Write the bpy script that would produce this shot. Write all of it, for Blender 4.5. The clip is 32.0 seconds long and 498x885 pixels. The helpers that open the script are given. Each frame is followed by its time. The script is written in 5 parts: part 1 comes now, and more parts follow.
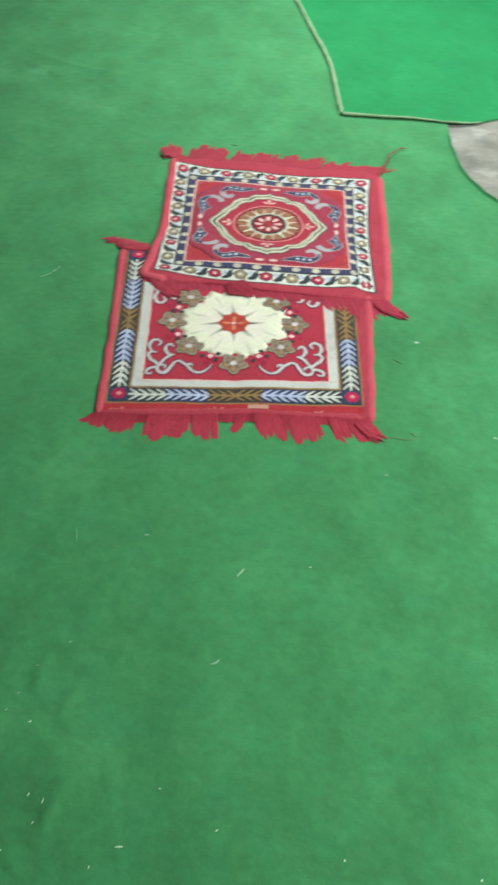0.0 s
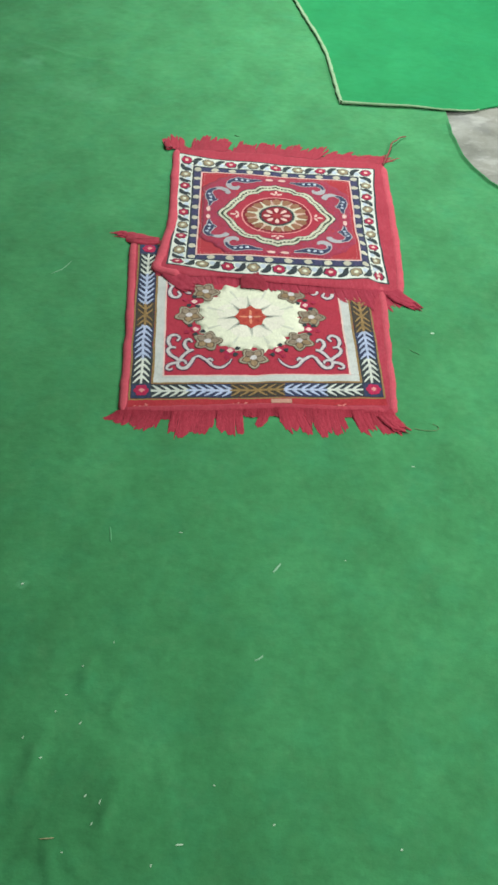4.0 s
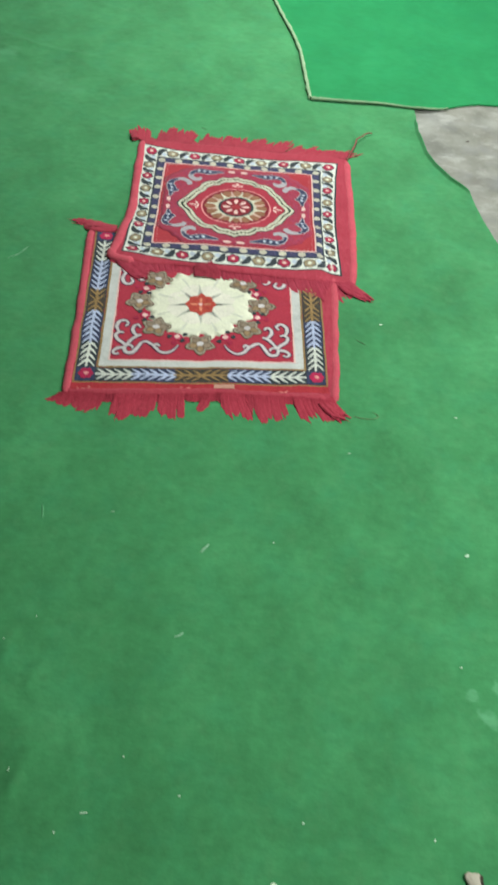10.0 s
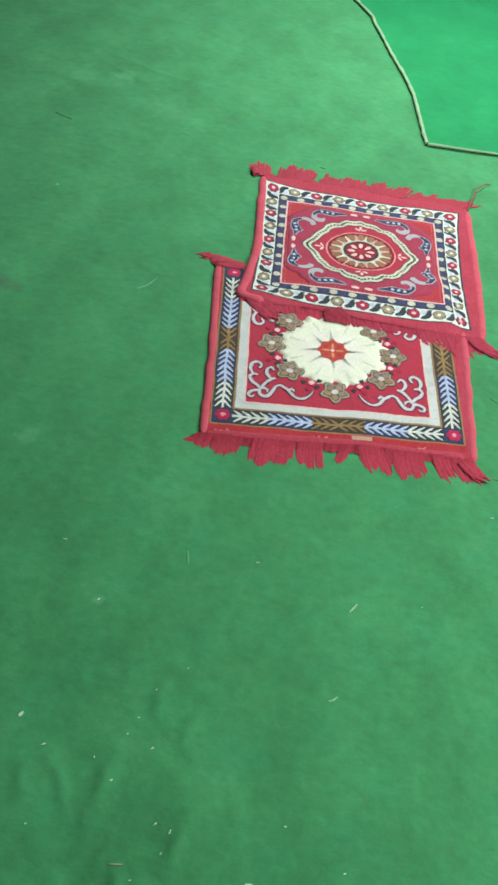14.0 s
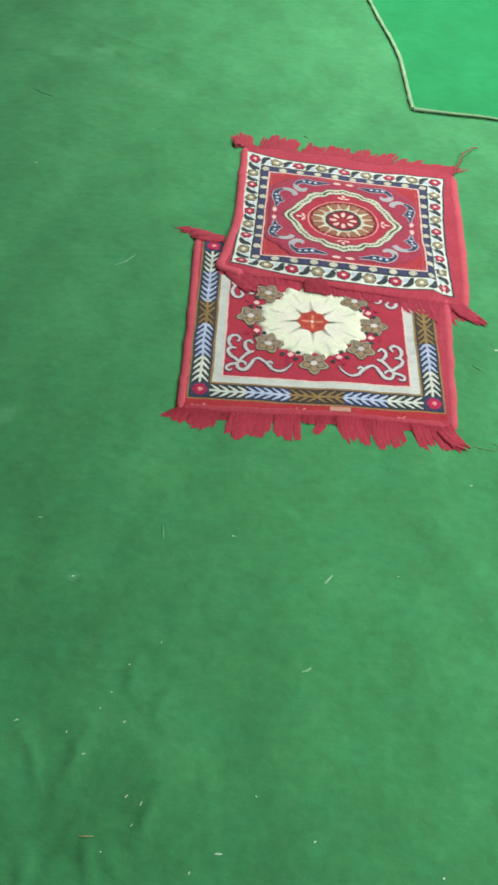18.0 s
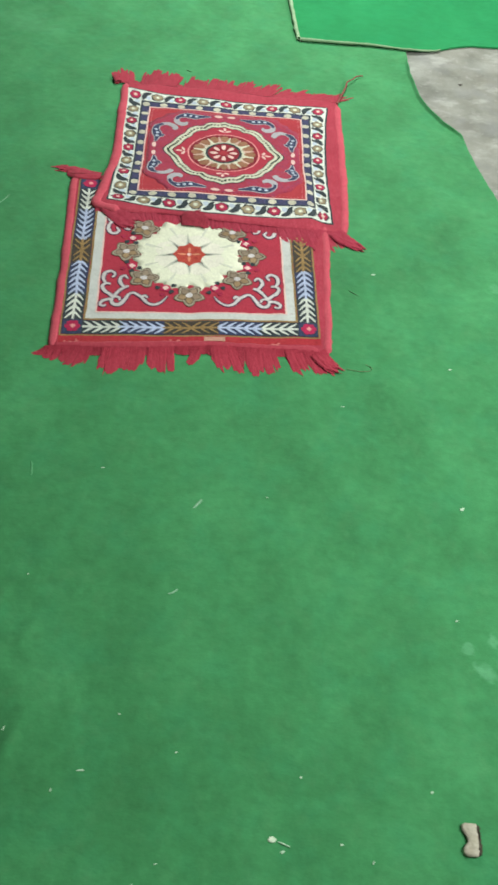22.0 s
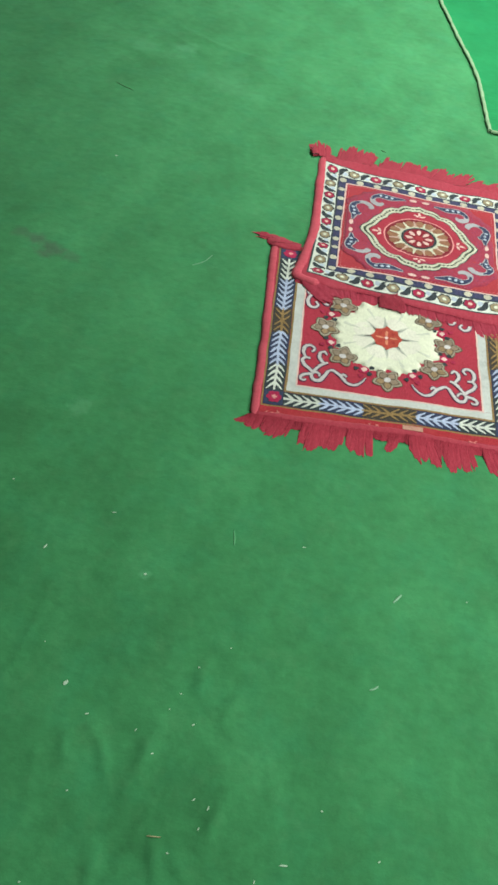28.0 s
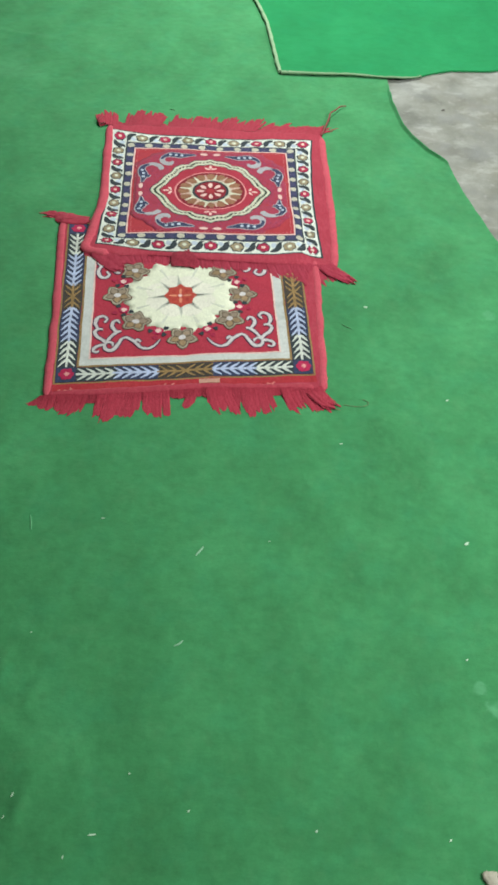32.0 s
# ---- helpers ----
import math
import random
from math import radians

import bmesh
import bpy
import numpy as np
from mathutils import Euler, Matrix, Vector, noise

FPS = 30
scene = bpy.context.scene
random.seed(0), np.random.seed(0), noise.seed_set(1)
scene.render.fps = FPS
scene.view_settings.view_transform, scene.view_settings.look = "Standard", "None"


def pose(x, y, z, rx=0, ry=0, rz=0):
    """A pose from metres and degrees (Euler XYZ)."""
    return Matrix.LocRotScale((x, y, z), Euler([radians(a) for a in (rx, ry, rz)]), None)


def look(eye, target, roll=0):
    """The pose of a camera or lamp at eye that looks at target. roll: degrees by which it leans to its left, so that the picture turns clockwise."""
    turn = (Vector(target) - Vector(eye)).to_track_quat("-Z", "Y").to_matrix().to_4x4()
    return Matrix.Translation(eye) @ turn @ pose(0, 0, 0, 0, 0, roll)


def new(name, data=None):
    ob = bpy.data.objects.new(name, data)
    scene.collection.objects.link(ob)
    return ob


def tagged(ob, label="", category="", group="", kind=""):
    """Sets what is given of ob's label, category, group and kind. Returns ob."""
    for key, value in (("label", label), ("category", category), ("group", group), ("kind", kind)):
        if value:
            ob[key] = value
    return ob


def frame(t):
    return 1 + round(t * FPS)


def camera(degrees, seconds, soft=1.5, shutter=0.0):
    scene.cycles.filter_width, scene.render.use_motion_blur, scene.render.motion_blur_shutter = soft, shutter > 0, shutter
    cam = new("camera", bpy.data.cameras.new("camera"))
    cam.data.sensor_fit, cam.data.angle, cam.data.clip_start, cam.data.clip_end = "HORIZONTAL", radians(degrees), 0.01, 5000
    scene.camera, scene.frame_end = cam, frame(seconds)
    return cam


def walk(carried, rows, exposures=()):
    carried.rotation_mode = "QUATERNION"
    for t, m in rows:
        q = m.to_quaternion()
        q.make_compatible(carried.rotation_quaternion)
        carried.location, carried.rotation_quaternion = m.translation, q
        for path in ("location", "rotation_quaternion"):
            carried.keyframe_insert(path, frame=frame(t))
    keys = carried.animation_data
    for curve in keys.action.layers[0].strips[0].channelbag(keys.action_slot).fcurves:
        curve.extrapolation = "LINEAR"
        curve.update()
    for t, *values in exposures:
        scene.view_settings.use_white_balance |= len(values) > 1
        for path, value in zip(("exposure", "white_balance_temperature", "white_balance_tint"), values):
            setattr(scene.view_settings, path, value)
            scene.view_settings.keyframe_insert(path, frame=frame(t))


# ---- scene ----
cam = camera(32.1, 32.0, soft=2.9, shutter=0.8)
PATH = [
    (0, (0.024, -0.003, 1.182), (0.029, 1.37, -0.272), 3.4),
    (0.5, (-0.001, 0.014, 1.192), (0.093, 1.384, -0.262), 3.5),
    (1, (-0.037, 0.031, 1.198), (0.035, 1.419, -0.239), 3.3),
    (1.5, (-0.064, 0.028, 1.202), (0.019, 1.425, -0.228), 3.8),
    (2, (-0.074, 0.012, 1.199), (0.013, 1.401, -0.237), 3.8),
    (2.5, (-0.084, 0.005, 1.196), (-0.034, 1.368, -0.267), 4.2),
    (4.5, (-0.08, 0.006, 1.195), (-0.002, 1.354, -0.281), 4.3),
    (5, (-0.085, 0.012, 1.195), (-0.018, 1.361, -0.28), 4.0),
    (5.5, (-0.082, 0.012, 1.185), (-0.022, 1.367, -0.284), 3.9),
    (6, (-0.08, 0.004, 1.193), (0.001, 1.352, -0.282), 4.5),
    (6.5, (-0.072, -0.009, 1.193), (0.051, 1.324, -0.293), 4.9),
    (7, (-0.073, -0.019, 1.198), (0.039, 1.303, -0.299), 4.7),
    (7.5, (-0.069, -0.026, 1.191), (0.014, 1.296, -0.307), 3.3),
    (8, (-0.053, -0.027, 1.189), (0.002, 1.295, -0.31), 2.6),
    (8.5, (-0.01, -0.027, 1.183), (0.037, 1.304, -0.309), 2.8),
    (9, (0.038, -0.03, 1.182), (0.035, 1.309, -0.303), 3.4),
    (9.5, (0.061, -0.04, 1.182), (0.091, 1.294, -0.309), 4.0),
    (10, (0.042, -0.032, 1.19), (0.107, 1.322, -0.28), 5.3),
    (10.5, (-0.02, -0.007, 1.202), (0.046, 1.376, -0.241), 5.5),
    (11, (-0.087, 0.004, 1.203), (-0.108, 1.399, -0.23), 5.7),
    (11.5, (-0.137, -0.001, 1.205), (-0.192, 1.409, -0.213), 7.7),
    (12, (-0.197, -0.003, 1.201), (-0.236, 1.422, -0.202), 9.7),
    (12.5, (-0.238, -0.005, 1.196), (-0.281, 1.413, -0.215), 10.6),
    (13, (-0.247, -0.004, 1.194), (-0.283, 1.392, -0.237), 10.5),
    (13.5, (-0.236, 0.008, 1.2), (-0.226, 1.389, -0.247), 9.2),
    (14, (-0.209, 0.019, 1.191), (-0.167, 1.402, -0.253), 8.8),
    (14.5, (-0.191, 0.031, 1.192), (-0.157, 1.403, -0.263), 8.8),
    (15, (-0.17, 0.035, 1.191), (-0.153, 1.399, -0.272), 8.3),
    (15.5, (-0.157, 0.032, 1.191), (-0.145, 1.399, -0.269), 8.3),
    (17.5, (-0.134, 0.032, 1.185), (-0.142, 1.371, -0.3), 6.1),
    (18, (-0.132, 0.025, 1.188), (-0.125, 1.366, -0.295), 6.2),
    (18.5, (-0.105, 0.015, 1.19), (-0.005, 1.336, -0.308), 5.5),
    (19, (-0.072, 0.008, 1.19), (0.134, 1.316, -0.31), 6.3),
    (19.5, (-0.053, 0.009, 1.191), (0.11, 1.312, -0.318), 4.8),
    (20, (-0.045, 0.011, 1.192), (0.055, 1.327, -0.31), 3.5),
    (20.5, (-0.021, 0.008, 1.191), (0.093, 1.336, -0.3), 4.1),
    (21, (-0.007, -0.001, 1.189), (0.104, 1.322, -0.308), 5.1),
    (21.5, (0.009, -0.006, 1.18), (0.102, 1.278, -0.351), 5.2),
    (22, (0.028, -0.013, 1.17), (0.136, 1.26, -0.369), 6.5),
    (22.5, (0.041, -0.02, 1.176), (0.163, 1.25, -0.364), 7.6),
    (23, (0.039, -0.024, 1.175), (0.132, 1.254, -0.36), 6.3),
    (23.5, (0.017, -0.023, 1.179), (0.039, 1.263, -0.353), 6.1),
    (24, (0.013, -0.029, 1.182), (-0.045, 1.252, -0.353), 4.2),
    (24.5, (-0.003, -0.031, 1.178), (-0.018, 1.256, -0.352), 5.0),
    (25, (-0.034, -0.02, 1.178), (-0.06, 1.269, -0.351), 5.6),
    (25.5, (-0.075, -0.002, 1.185), (-0.161, 1.287, -0.342), 5.4),
    (27.5, (-0.229, 0.032, 1.188), (-0.261, 1.356, -0.31), 9.0),
    (28, (-0.25, 0.022, 1.19), (-0.265, 1.361, -0.295), 10.3),
    (28.5, (-0.252, 0.013, 1.192), (-0.266, 1.362, -0.284), 10.1),
    (29, (-0.233, 0.009, 1.192), (-0.249, 1.368, -0.275), 9.5),
    (29.5, (-0.183, 0.01, 1.19), (-0.211, 1.381, -0.266), 7.9),
    (30, (-0.104, 0.013, 1.198), (-0.076, 1.373, -0.268), 5.6),
    (30.5, (-0.052, 0.006, 1.195), (0.117, 1.325, -0.298), 5.1),
    (31, (-0.01, 0.006, 1.186), (0.209, 1.303, -0.321), 4.0),
    (31.5, (0.008, 0.022, 1.183), (0.141, 1.313, -0.338), 2.9),
    (32, (0.032, 0.026, 1.19), (0.136, 1.331, -0.322), 3.6),
]
TINTS = [(0, 0.01, 6480, 10), (2, -0.05, 6430, 10), (6, -0.01, 6480, 10), (8.5, -0.01, 6500, 10), (10, -0.08, 6500, 10), (11.5, 0.04, 6430, 10), (12, 0.10, 6180, 10), (13, 0.08, 6140, 10), (14.5, 0.11, 6280, 10), (18, 0.05, 6500, 10), (19, -0.03, 6500, 10), (21, -0.04, 6530, 10), (23, 0.01, 6560, 9), (25, 0.05, 6520, 6), (28, 0.03, 6550, 6), (29.5, 0.02, 6450, 9), (31, -0.08, 6420, 10), (32, -0.08, 6430, 10)]
walk(cam, [(t, look(eye, target, roll)) for t, eye, target, roll in PATH], TINTS)

# ---- world, lights ----
world = bpy.data.worlds.new("world")
world.use_nodes = True
scene.world = world
world.node_tree.nodes["Background"].inputs[0].default_value = (0.55, 0.6, 0.65, 1)
world.node_tree.nodes["Background"].inputs[1].default_value = 0.05


def area_lamp(name, eye, target, width, depth, watts, colour):
    data = bpy.data.lights.new(name, "AREA")
    data.shape, data.size, data.size_y, data.energy, data.color = "RECTANGLE", width, depth, watts, colour
    ob = new(name, data)
    ob.matrix_world = look(eye, target)
    return ob


# two added lamps without a known fixture, set to give the carpet's brightness falloff
area_lamp("tube_light", (1.85, 0.64, 1.90), (1.00, 1.10, 0), 1.2, 1.2, 78, (1.0, 0.99, 0.97))
area_lamp("hanging_light", (0.30, 3.20, 1.65), (0.72, 2.82, 0), 0.36, 0.26, 47, (1.0, 0.99, 0.97))


# ---- materials ----
class Mat:
    """A node material with a few shortcuts."""

    def __init__(self, name, rough=0.9, sheen=0.0):
        self.mat = bpy.data.materials.new(name)
        self.mat.use_nodes = True
        self.tree = self.mat.node_tree
        self.shader = self.tree.nodes["Principled BSDF"]
        self.shader.inputs["Roughness"].default_value = rough
        self.shader.inputs["Specular IOR Level"].default_value = 0.25
        self.shader.inputs["Sheen Weight"].default_value = sheen
        self.shader.inputs["Sheen Roughness"].default_value = 0.5
        self.coord = self.tree.nodes.new("ShaderNodeTexCoord").outputs["Object"]

    def link(self, a, b):
        self.tree.links.new(a, b)

    def node(self, kind, **values):
        n = self.tree.nodes.new(kind)
        for key, value in values.items():
            n.inputs[key.replace("_", " ")].default_value = value
        return n

    def stretched(self, sx, sy, sz, turn=0.0):
        n = self.node("ShaderNodeMapping")
        n.inputs["Scale"].default_value = (sx, sy, sz)
        n.inputs["Rotation"].default_value = (0, 0, turn)
        self.link(self.coord, n.inputs["Vector"])
        return n.outputs[0]

    def noise(self, scale, detail=3.0, rough=0.55, vector=None):
        n = self.node("ShaderNodeTexNoise", Scale=scale, Detail=detail, Roughness=rough)
        self.link(vector or self.coord, n.inputs["Vector"])
        return n.outputs["Fac"]

    def ramp(self, fac, *stops):
        n = self.tree.nodes.new("ShaderNodeValToRGB")
        while len(n.color_ramp.elements) < len(stops):
            n.color_ramp.elements.new(0.5)
        for element, (at, colour) in zip(n.color_ramp.elements, stops):
            element.position, element.color = at, (*colour, 1)
        self.link(fac, n.inputs[0])
        return n.outputs[0]

    def mix(self, a, b, fac, blend="MIX"):
        n = self.tree.nodes.new("ShaderNodeMix")
        n.data_type, n.blend_type = "RGBA", blend
        for value, socket in ((fac, n.inputs[0]), (a, n.inputs[6]), (b, n.inputs[7])):
            if isinstance(value, (int, float)):
                socket.default_value = value
            elif isinstance(value, tuple):
                socket.default_value = (*value, 1)
            else:
                self.link(value, socket)
        return n.outputs[2]

    def grey(self, fac, lo, hi, a=0.0, b=1.0):
        n = self.node("ShaderNodeMapRange")
        for key, value in zip(("From Min", "From Max", "To Min", "To Max"), (lo, hi, a, b)):
            n.inputs[key].default_value = value
        self.link(fac, n.inputs["Value"])
        return n.outputs[0]

    def base(self, colour):
        if isinstance(colour, tuple):
            self.shader.inputs["Base Color"].default_value = (*colour, 1)
        else:
            self.link(colour, self.shader.inputs["Base Color"])

    def bump(self, *layers):
        """Layers of (height, metres, strength)."""
        last = None
        for height, metres, strength in layers:
            n = self.node("ShaderNodeBump", Strength=strength, Distance=metres)
            self.link(height, n.inputs["Height"])
            if last:
                self.link(last, n.inputs["Normal"])
            last = n.outputs[0]
        self.link(last, self.shader.inputs["Normal"])


def felt(name, deep, mid, pale, dust, cool, worn=1.0, spots=(), sheen=(0.35, 0.85, 0.5)):
    """Needle-felt floor carpet: fine fibre, patches of crushed pile, trodden-in dust, and pale dried spills at (x, y, radius)."""
    m = Mat(name, 0.95, 0.35)
    m.shader.inputs["Sheen Tint"].default_value = (*sheen, 1)
    big = m.noise(1.7, 3, 0.55)
    patches = m.noise(7, 5, 0.6, m.stretched(1, 0.7, 1, 0.5))
    blotch = m.noise(19, 4, 0.6, m.stretched(0.8, 1, 1, -0.4))
    small = m.noise(44, 5, 0.68, m.stretched(0.8, 1.1, 1, 0.25))
    fibre = m.noise(420, 3, 0.7)
    colour = m.ramp(patches, (0.24, deep), (0.5, mid), (0.72, pale))
    colour = m.mix(colour, pale, m.grey(big, 0.45, 0.70, 0, 0.4))
    colour = m.mix(colour, cool, m.grey(m.noise(11, 4, 0.6, m.stretched(1, 1, 1, 1.9)), 0.48, 0.70, 0, 0.38))
    colour = m.mix(colour, deep, m.grey(blotch, 0.52, 0.72, 0, 0.32 * worn))
    colour = m.mix(colour, dust, m.grey(m.noise(13, 6, 0.7), 0.55, 0.75, 0, 0.30 * worn))
    colour = m.mix(colour, deep, m.grey(small, 0.48, 0.72, 0, 0.32 * worn))
    colour = m.mix(colour, pale, m.grey(m.noise(60, 4, 0.65, m.stretched(1.2, 0.6, 1, 0.6)), 0.52, 0.74, 0, 0.32 * worn))
    for x, y, r, strength in spots:
        away = m.node("ShaderNodeVectorMath")
        away.operation = "DISTANCE"
        wobble = m.node("ShaderNodeVectorMath")
        wobble.operation = "MULTIPLY_ADD"
        cloud = m.node("ShaderNodeTexNoise", Scale=0.9 / r, Detail=4.0)
        m.link(m.coord, cloud.inputs["Vector"])
        m.link(cloud.outputs["Color"], wobble.inputs[0])
        wobble.inputs[1].default_value = (2.2 * r, 2.2 * r, 0)
        m.link(m.coord, wobble.inputs[2])
        m.link(wobble.outputs[0], away.inputs[0])
        away.inputs[1].default_value = (x + 1.1 * r, y + 1.1 * r, 0)
        colour = m.mix(colour, (0.15, 0.47, 0.24) if strength > 0 else (0.080, 0.105, 0.082), m.grey(away.outputs["Value"], r, 0.45 * r, 0, abs(strength)))
    crisp = m.noise(8, 6, 0.62, m.stretched(1.2, 0.8, 1, 0.3))
    colour = m.mix(colour, deep, m.grey(crisp, 0.55, 0.64, 0, 0.20 * worn))
    mottle = m.noise(52, 4, 0.6, m.stretched(0.8, 1.1, 1, 0.5))
    colour = m.mix(colour, m.grey(mottle, 0.34, 0.66, 1 - 0.07 * worn, 1 + 0.06 * worn), 1.0, "MULTIPLY")
    ochre = m.noise(30, 5, 0.68, m.stretched(1, 0.8, 1, 2.2))
    colour = m.mix(colour, dust, m.grey(ochre, 0.52, 0.72, 0, 0.22 * worn))
    tone = m.grey(fibre, 0.25, 0.75, 0.935, 1.06)
    colour = m.mix(colour, tone, 1.0, "MULTIPLY")
    m.base(colour)
    m.bump((fibre, 0.002, 0.12), (small, 0.004, 0.20), (blotch, 0.010, 0.30))
    return m.mat


def woven(name, colour, vary=0.18, rough=0.9, sheen=0.06, scale=520, worn=None, streak=None, flecks=None):
    """Power-loom cotton and acrylic yarn: ribs across the weft, uneven dye."""
    m = Mat(name, rough, sheen)
    dark, pale = tuple(c * (1 - vary) for c in colour), tuple(min(1, c * (1 + vary) + 0.01) for c in colour)
    yarn = m.noise(scale, 2, 0.6, m.stretched(1, 0.35, 1))
    soft = m.noise(14, 4, 0.6)
    c = m.ramp(yarn, (0.3, dark), (0.7, pale))
    c = m.mix(c, tuple(v * 0.72 for v in colour), m.grey(soft, 0.45, 0.75, 0, 0.4))
    if worn:
        c = m.mix(c, worn, m.grey(m.noise(22, 5, 0.65, m.stretched(0.6, 1.4, 1)), 0.52, 0.72, 0, 0.55))
    if flecks:
        c = m.mix(c, flecks, m.grey(m.noise(210, 2, 0.5), 0.55, 0.64, 0, 0.45))
    if streak:
        c = m.mix(c, streak, m.grey(m.noise(120, 4, 0.65, m.stretched(1.3, 0.22, 1)), 0.46, 0.64, 0, 0.75))
    c = m.mix(c, m.grey(m.noise(230, 2, 0.5, m.stretched(1, 0.6, 1)), 0.32, 0.68, 0.94, 1.05), 1.0, "MULTIPLY")
    each = m.node("ShaderNodeObjectInfo").outputs["Random"]
    c = m.mix(c, m.grey(each, 0, 1, 0.9, 1.1), 1.0, "MULTIPLY")
    m.base(c)
    m.bump((yarn, 0.0012, 0.6), (m.noise(45, 3), 0.003, 0.25))
    return m.mat


def concrete_floor():
    m = Mat("worn_concrete", 0.85)
    big, mid, small = m.noise(3.2, 5, 0.65), m.noise(11, 4, 0.58), m.noise(160, 4, 0.7)
    c = m.ramp(mid, (0.30, (0.165, 0.178, 0.152)), (0.48, (0.235, 0.252, 0.218)), (0.70, (0.320, 0.342, 0.306)))
    c = m.mix(c, (0.200, 0.198, 0.150), m.grey(big, 0.46, 0.66, 0, 0.55))
    c = m.mix(c, (0.200, 0.216, 0.216), m.grey(m.noise(7, 4, 0.6, m.stretched(1, 1, 1, 1.1)), 0.52, 0.70, 0, 0.55))
    c = m.mix(c, (0.395, 0.420, 0.380), m.grey(m.noise(14, 5, 0.62, m.stretched(0.7, 1.3, 1, 0.7)), 0.54, 0.68, 0, 0.65))
    c = m.mix(c, (0.44, 0.44, 0.42), m.grey(m.noise(48, 4, 0.6), 0.60, 0.70, 0, 0.30))
    c = m.mix(c, (0.130, 0.124, 0.104), m.grey(m.noise(5.5, 4, 0.6, m.stretched(1, 1.4, 1, 2.4)), 0.58, 0.72, 0, 0.40))
    c = m.mix(c, m.ramp(small, (0.3, (0.94, 0.94, 0.94)), (0.7, (1.05, 1.05, 1.05))), 1.0, "MULTIPLY")
    c = m.mix(c, (0.14, 0.13, 0.11), m.grey(m.noise(38, 5, 0.7), 0.66, 0.76, 0, 0.35))
    m.base(c)
    m.bump((small, 0.001, 0.4), (mid, 0.006, 0.4))
    return m.mat


def plaster():
    m = Mat("old_plaster", 0.9)
    m.base(m.ramp(m.noise(3, 5, 0.6), (0.3, (0.45, 0.44, 0.40)), (0.7, (0.6, 0.59, 0.55))))
    m.bump((m.noise(60, 4), 0.003, 0.3))
    return m.mat


PALE_MARKS = [(0.668, 1.374, 0.022, 0.45), (0.636, 1.408, 0.016, 0.25)]
SPILLS = [(0.460, 0.538, 0.018, 0.55), (0.442, 0.572, 0.012, 0.42), (0.482, 0.588, 0.014, 0.45), (0.512, 0.560, 0.032, 0.38), *PALE_MARKS, (-0.584, 1.102, 0.026, 0.25), (-0.384, 0.773, 0.012, 0.3), (-0.52, 2.45, 0.10, 0.15), (-0.70, 2.60, 0.07, 0.12), (-0.855, 1.592, 0.028, -0.4), (-0.815, 1.576, 0.032, -0.55), (-0.772, 1.548, 0.036, -0.6), (-0.725, 1.532, 0.026, -0.35), (-0.80, 2.60, 0.05, 0.2), (-0.68, 2.64, 0.04, 0.22)]
CARPET = felt("green_felt", (0.034, 0.174, 0.060), (0.048, 0.254, 0.090), (0.066, 0.320, 0.121), (0.091, 0.275, 0.114), (0.038, 0.277, 0.118), 1.0, SPILLS)
FRESH = felt("fresh_green_felt", (0.015, 0.188, 0.058), (0.017, 0.228, 0.070), (0.022, 0.265, 0.086), (0.030, 0.238, 0.086), (0.014, 0.238, 0.083), 0.8, sheen=(0.05, 0.85, 0.42))
BINDING = woven("pale_green_edge", (0.27, 0.43, 0.25), 0.3, worn=(0.12, 0.29, 0.13))
CONCRETE, PLASTER = concrete_floor(), plaster()
RED = woven("crimson_yarn", (0.365, 0.026, 0.050), 0.12, worn=(0.330, 0.034, 0.064))
HEATHER = woven("dull_magenta_yarn", (0.345, 0.036, 0.068), 0.22, worn=(0.290, 0.046, 0.098), flecks=(0.20, 0.06, 0.15))
BRIGHT = woven("bright_red_yarn", (0.390, 0.034, 0.046), 0.12, worn=(0.350, 0.040, 0.062))
HEM = woven("rose_red_hem", (0.375, 0.038, 0.064), 0.15, worn=(0.430, 0.068, 0.096), streak=(0.340, 0.030, 0.052))
SIDE = woven("pink_red_binding", (0.525, 0.078, 0.110), 0.10, worn=(0.445, 0.054, 0.084))
FRINGE = woven("red_fringe_yarn", (0.365, 0.030, 0.055), 0.12, 0.9, 0.1, worn=(0.33, 0.027, 0.050), streak=(0.31, 0.024, 0.044))
WHITE = woven("ivory_yarn", (0.62, 0.68, 0.60), 0.10, worn=(0.53, 0.60, 0.56))
CREAM = woven("cream_yarn", (0.68, 0.73, 0.56), 0.05, worn=(0.57, 0.62, 0.50))
CHALK = woven("grey_white_yarn", (0.53, 0.575, 0.54), 0.06, worn=(0.28, 0.33, 0.31))
NAVY = woven("navy_yarn", (0.032, 0.045, 0.098), 0.3, worn=(0.052, 0.062, 0.125))
PURPLE = woven("purple_yarn", (0.050, 0.050, 0.120), 0.3)
INK = woven("bottle_black_yarn", (0.030, 0.044, 0.050), 0.3)
SOOT = woven("charcoal_yarn", (0.056, 0.047, 0.034), 0.3)
OLIVE = woven("olive_yarn", (0.275, 0.225, 0.16), 0.2, worn=(0.32, 0.22, 0.13))
KHAKI = woven("pale_olive_yarn", (0.33, 0.30, 0.22), 0.2)
SKY = woven("pale_blue_yarn", (0.48, 0.58, 0.66), 0.12)
LILAC = woven("lilac_blue_yarn", (0.44, 0.53, 0.70), 0.12)
MIST = woven("grey_yarn", (0.40, 0.41, 0.43), 0.15)
SCROLL = woven("lilac_white_yarn", (0.58, 0.575, 0.565), 0.12)
ROSE = woven("rose_pink_yarn", (0.72, 0.30, 0.29), 0.15)
BLUSH = woven("blush_yarn", (0.76, 0.55, 0.49), 0.12)
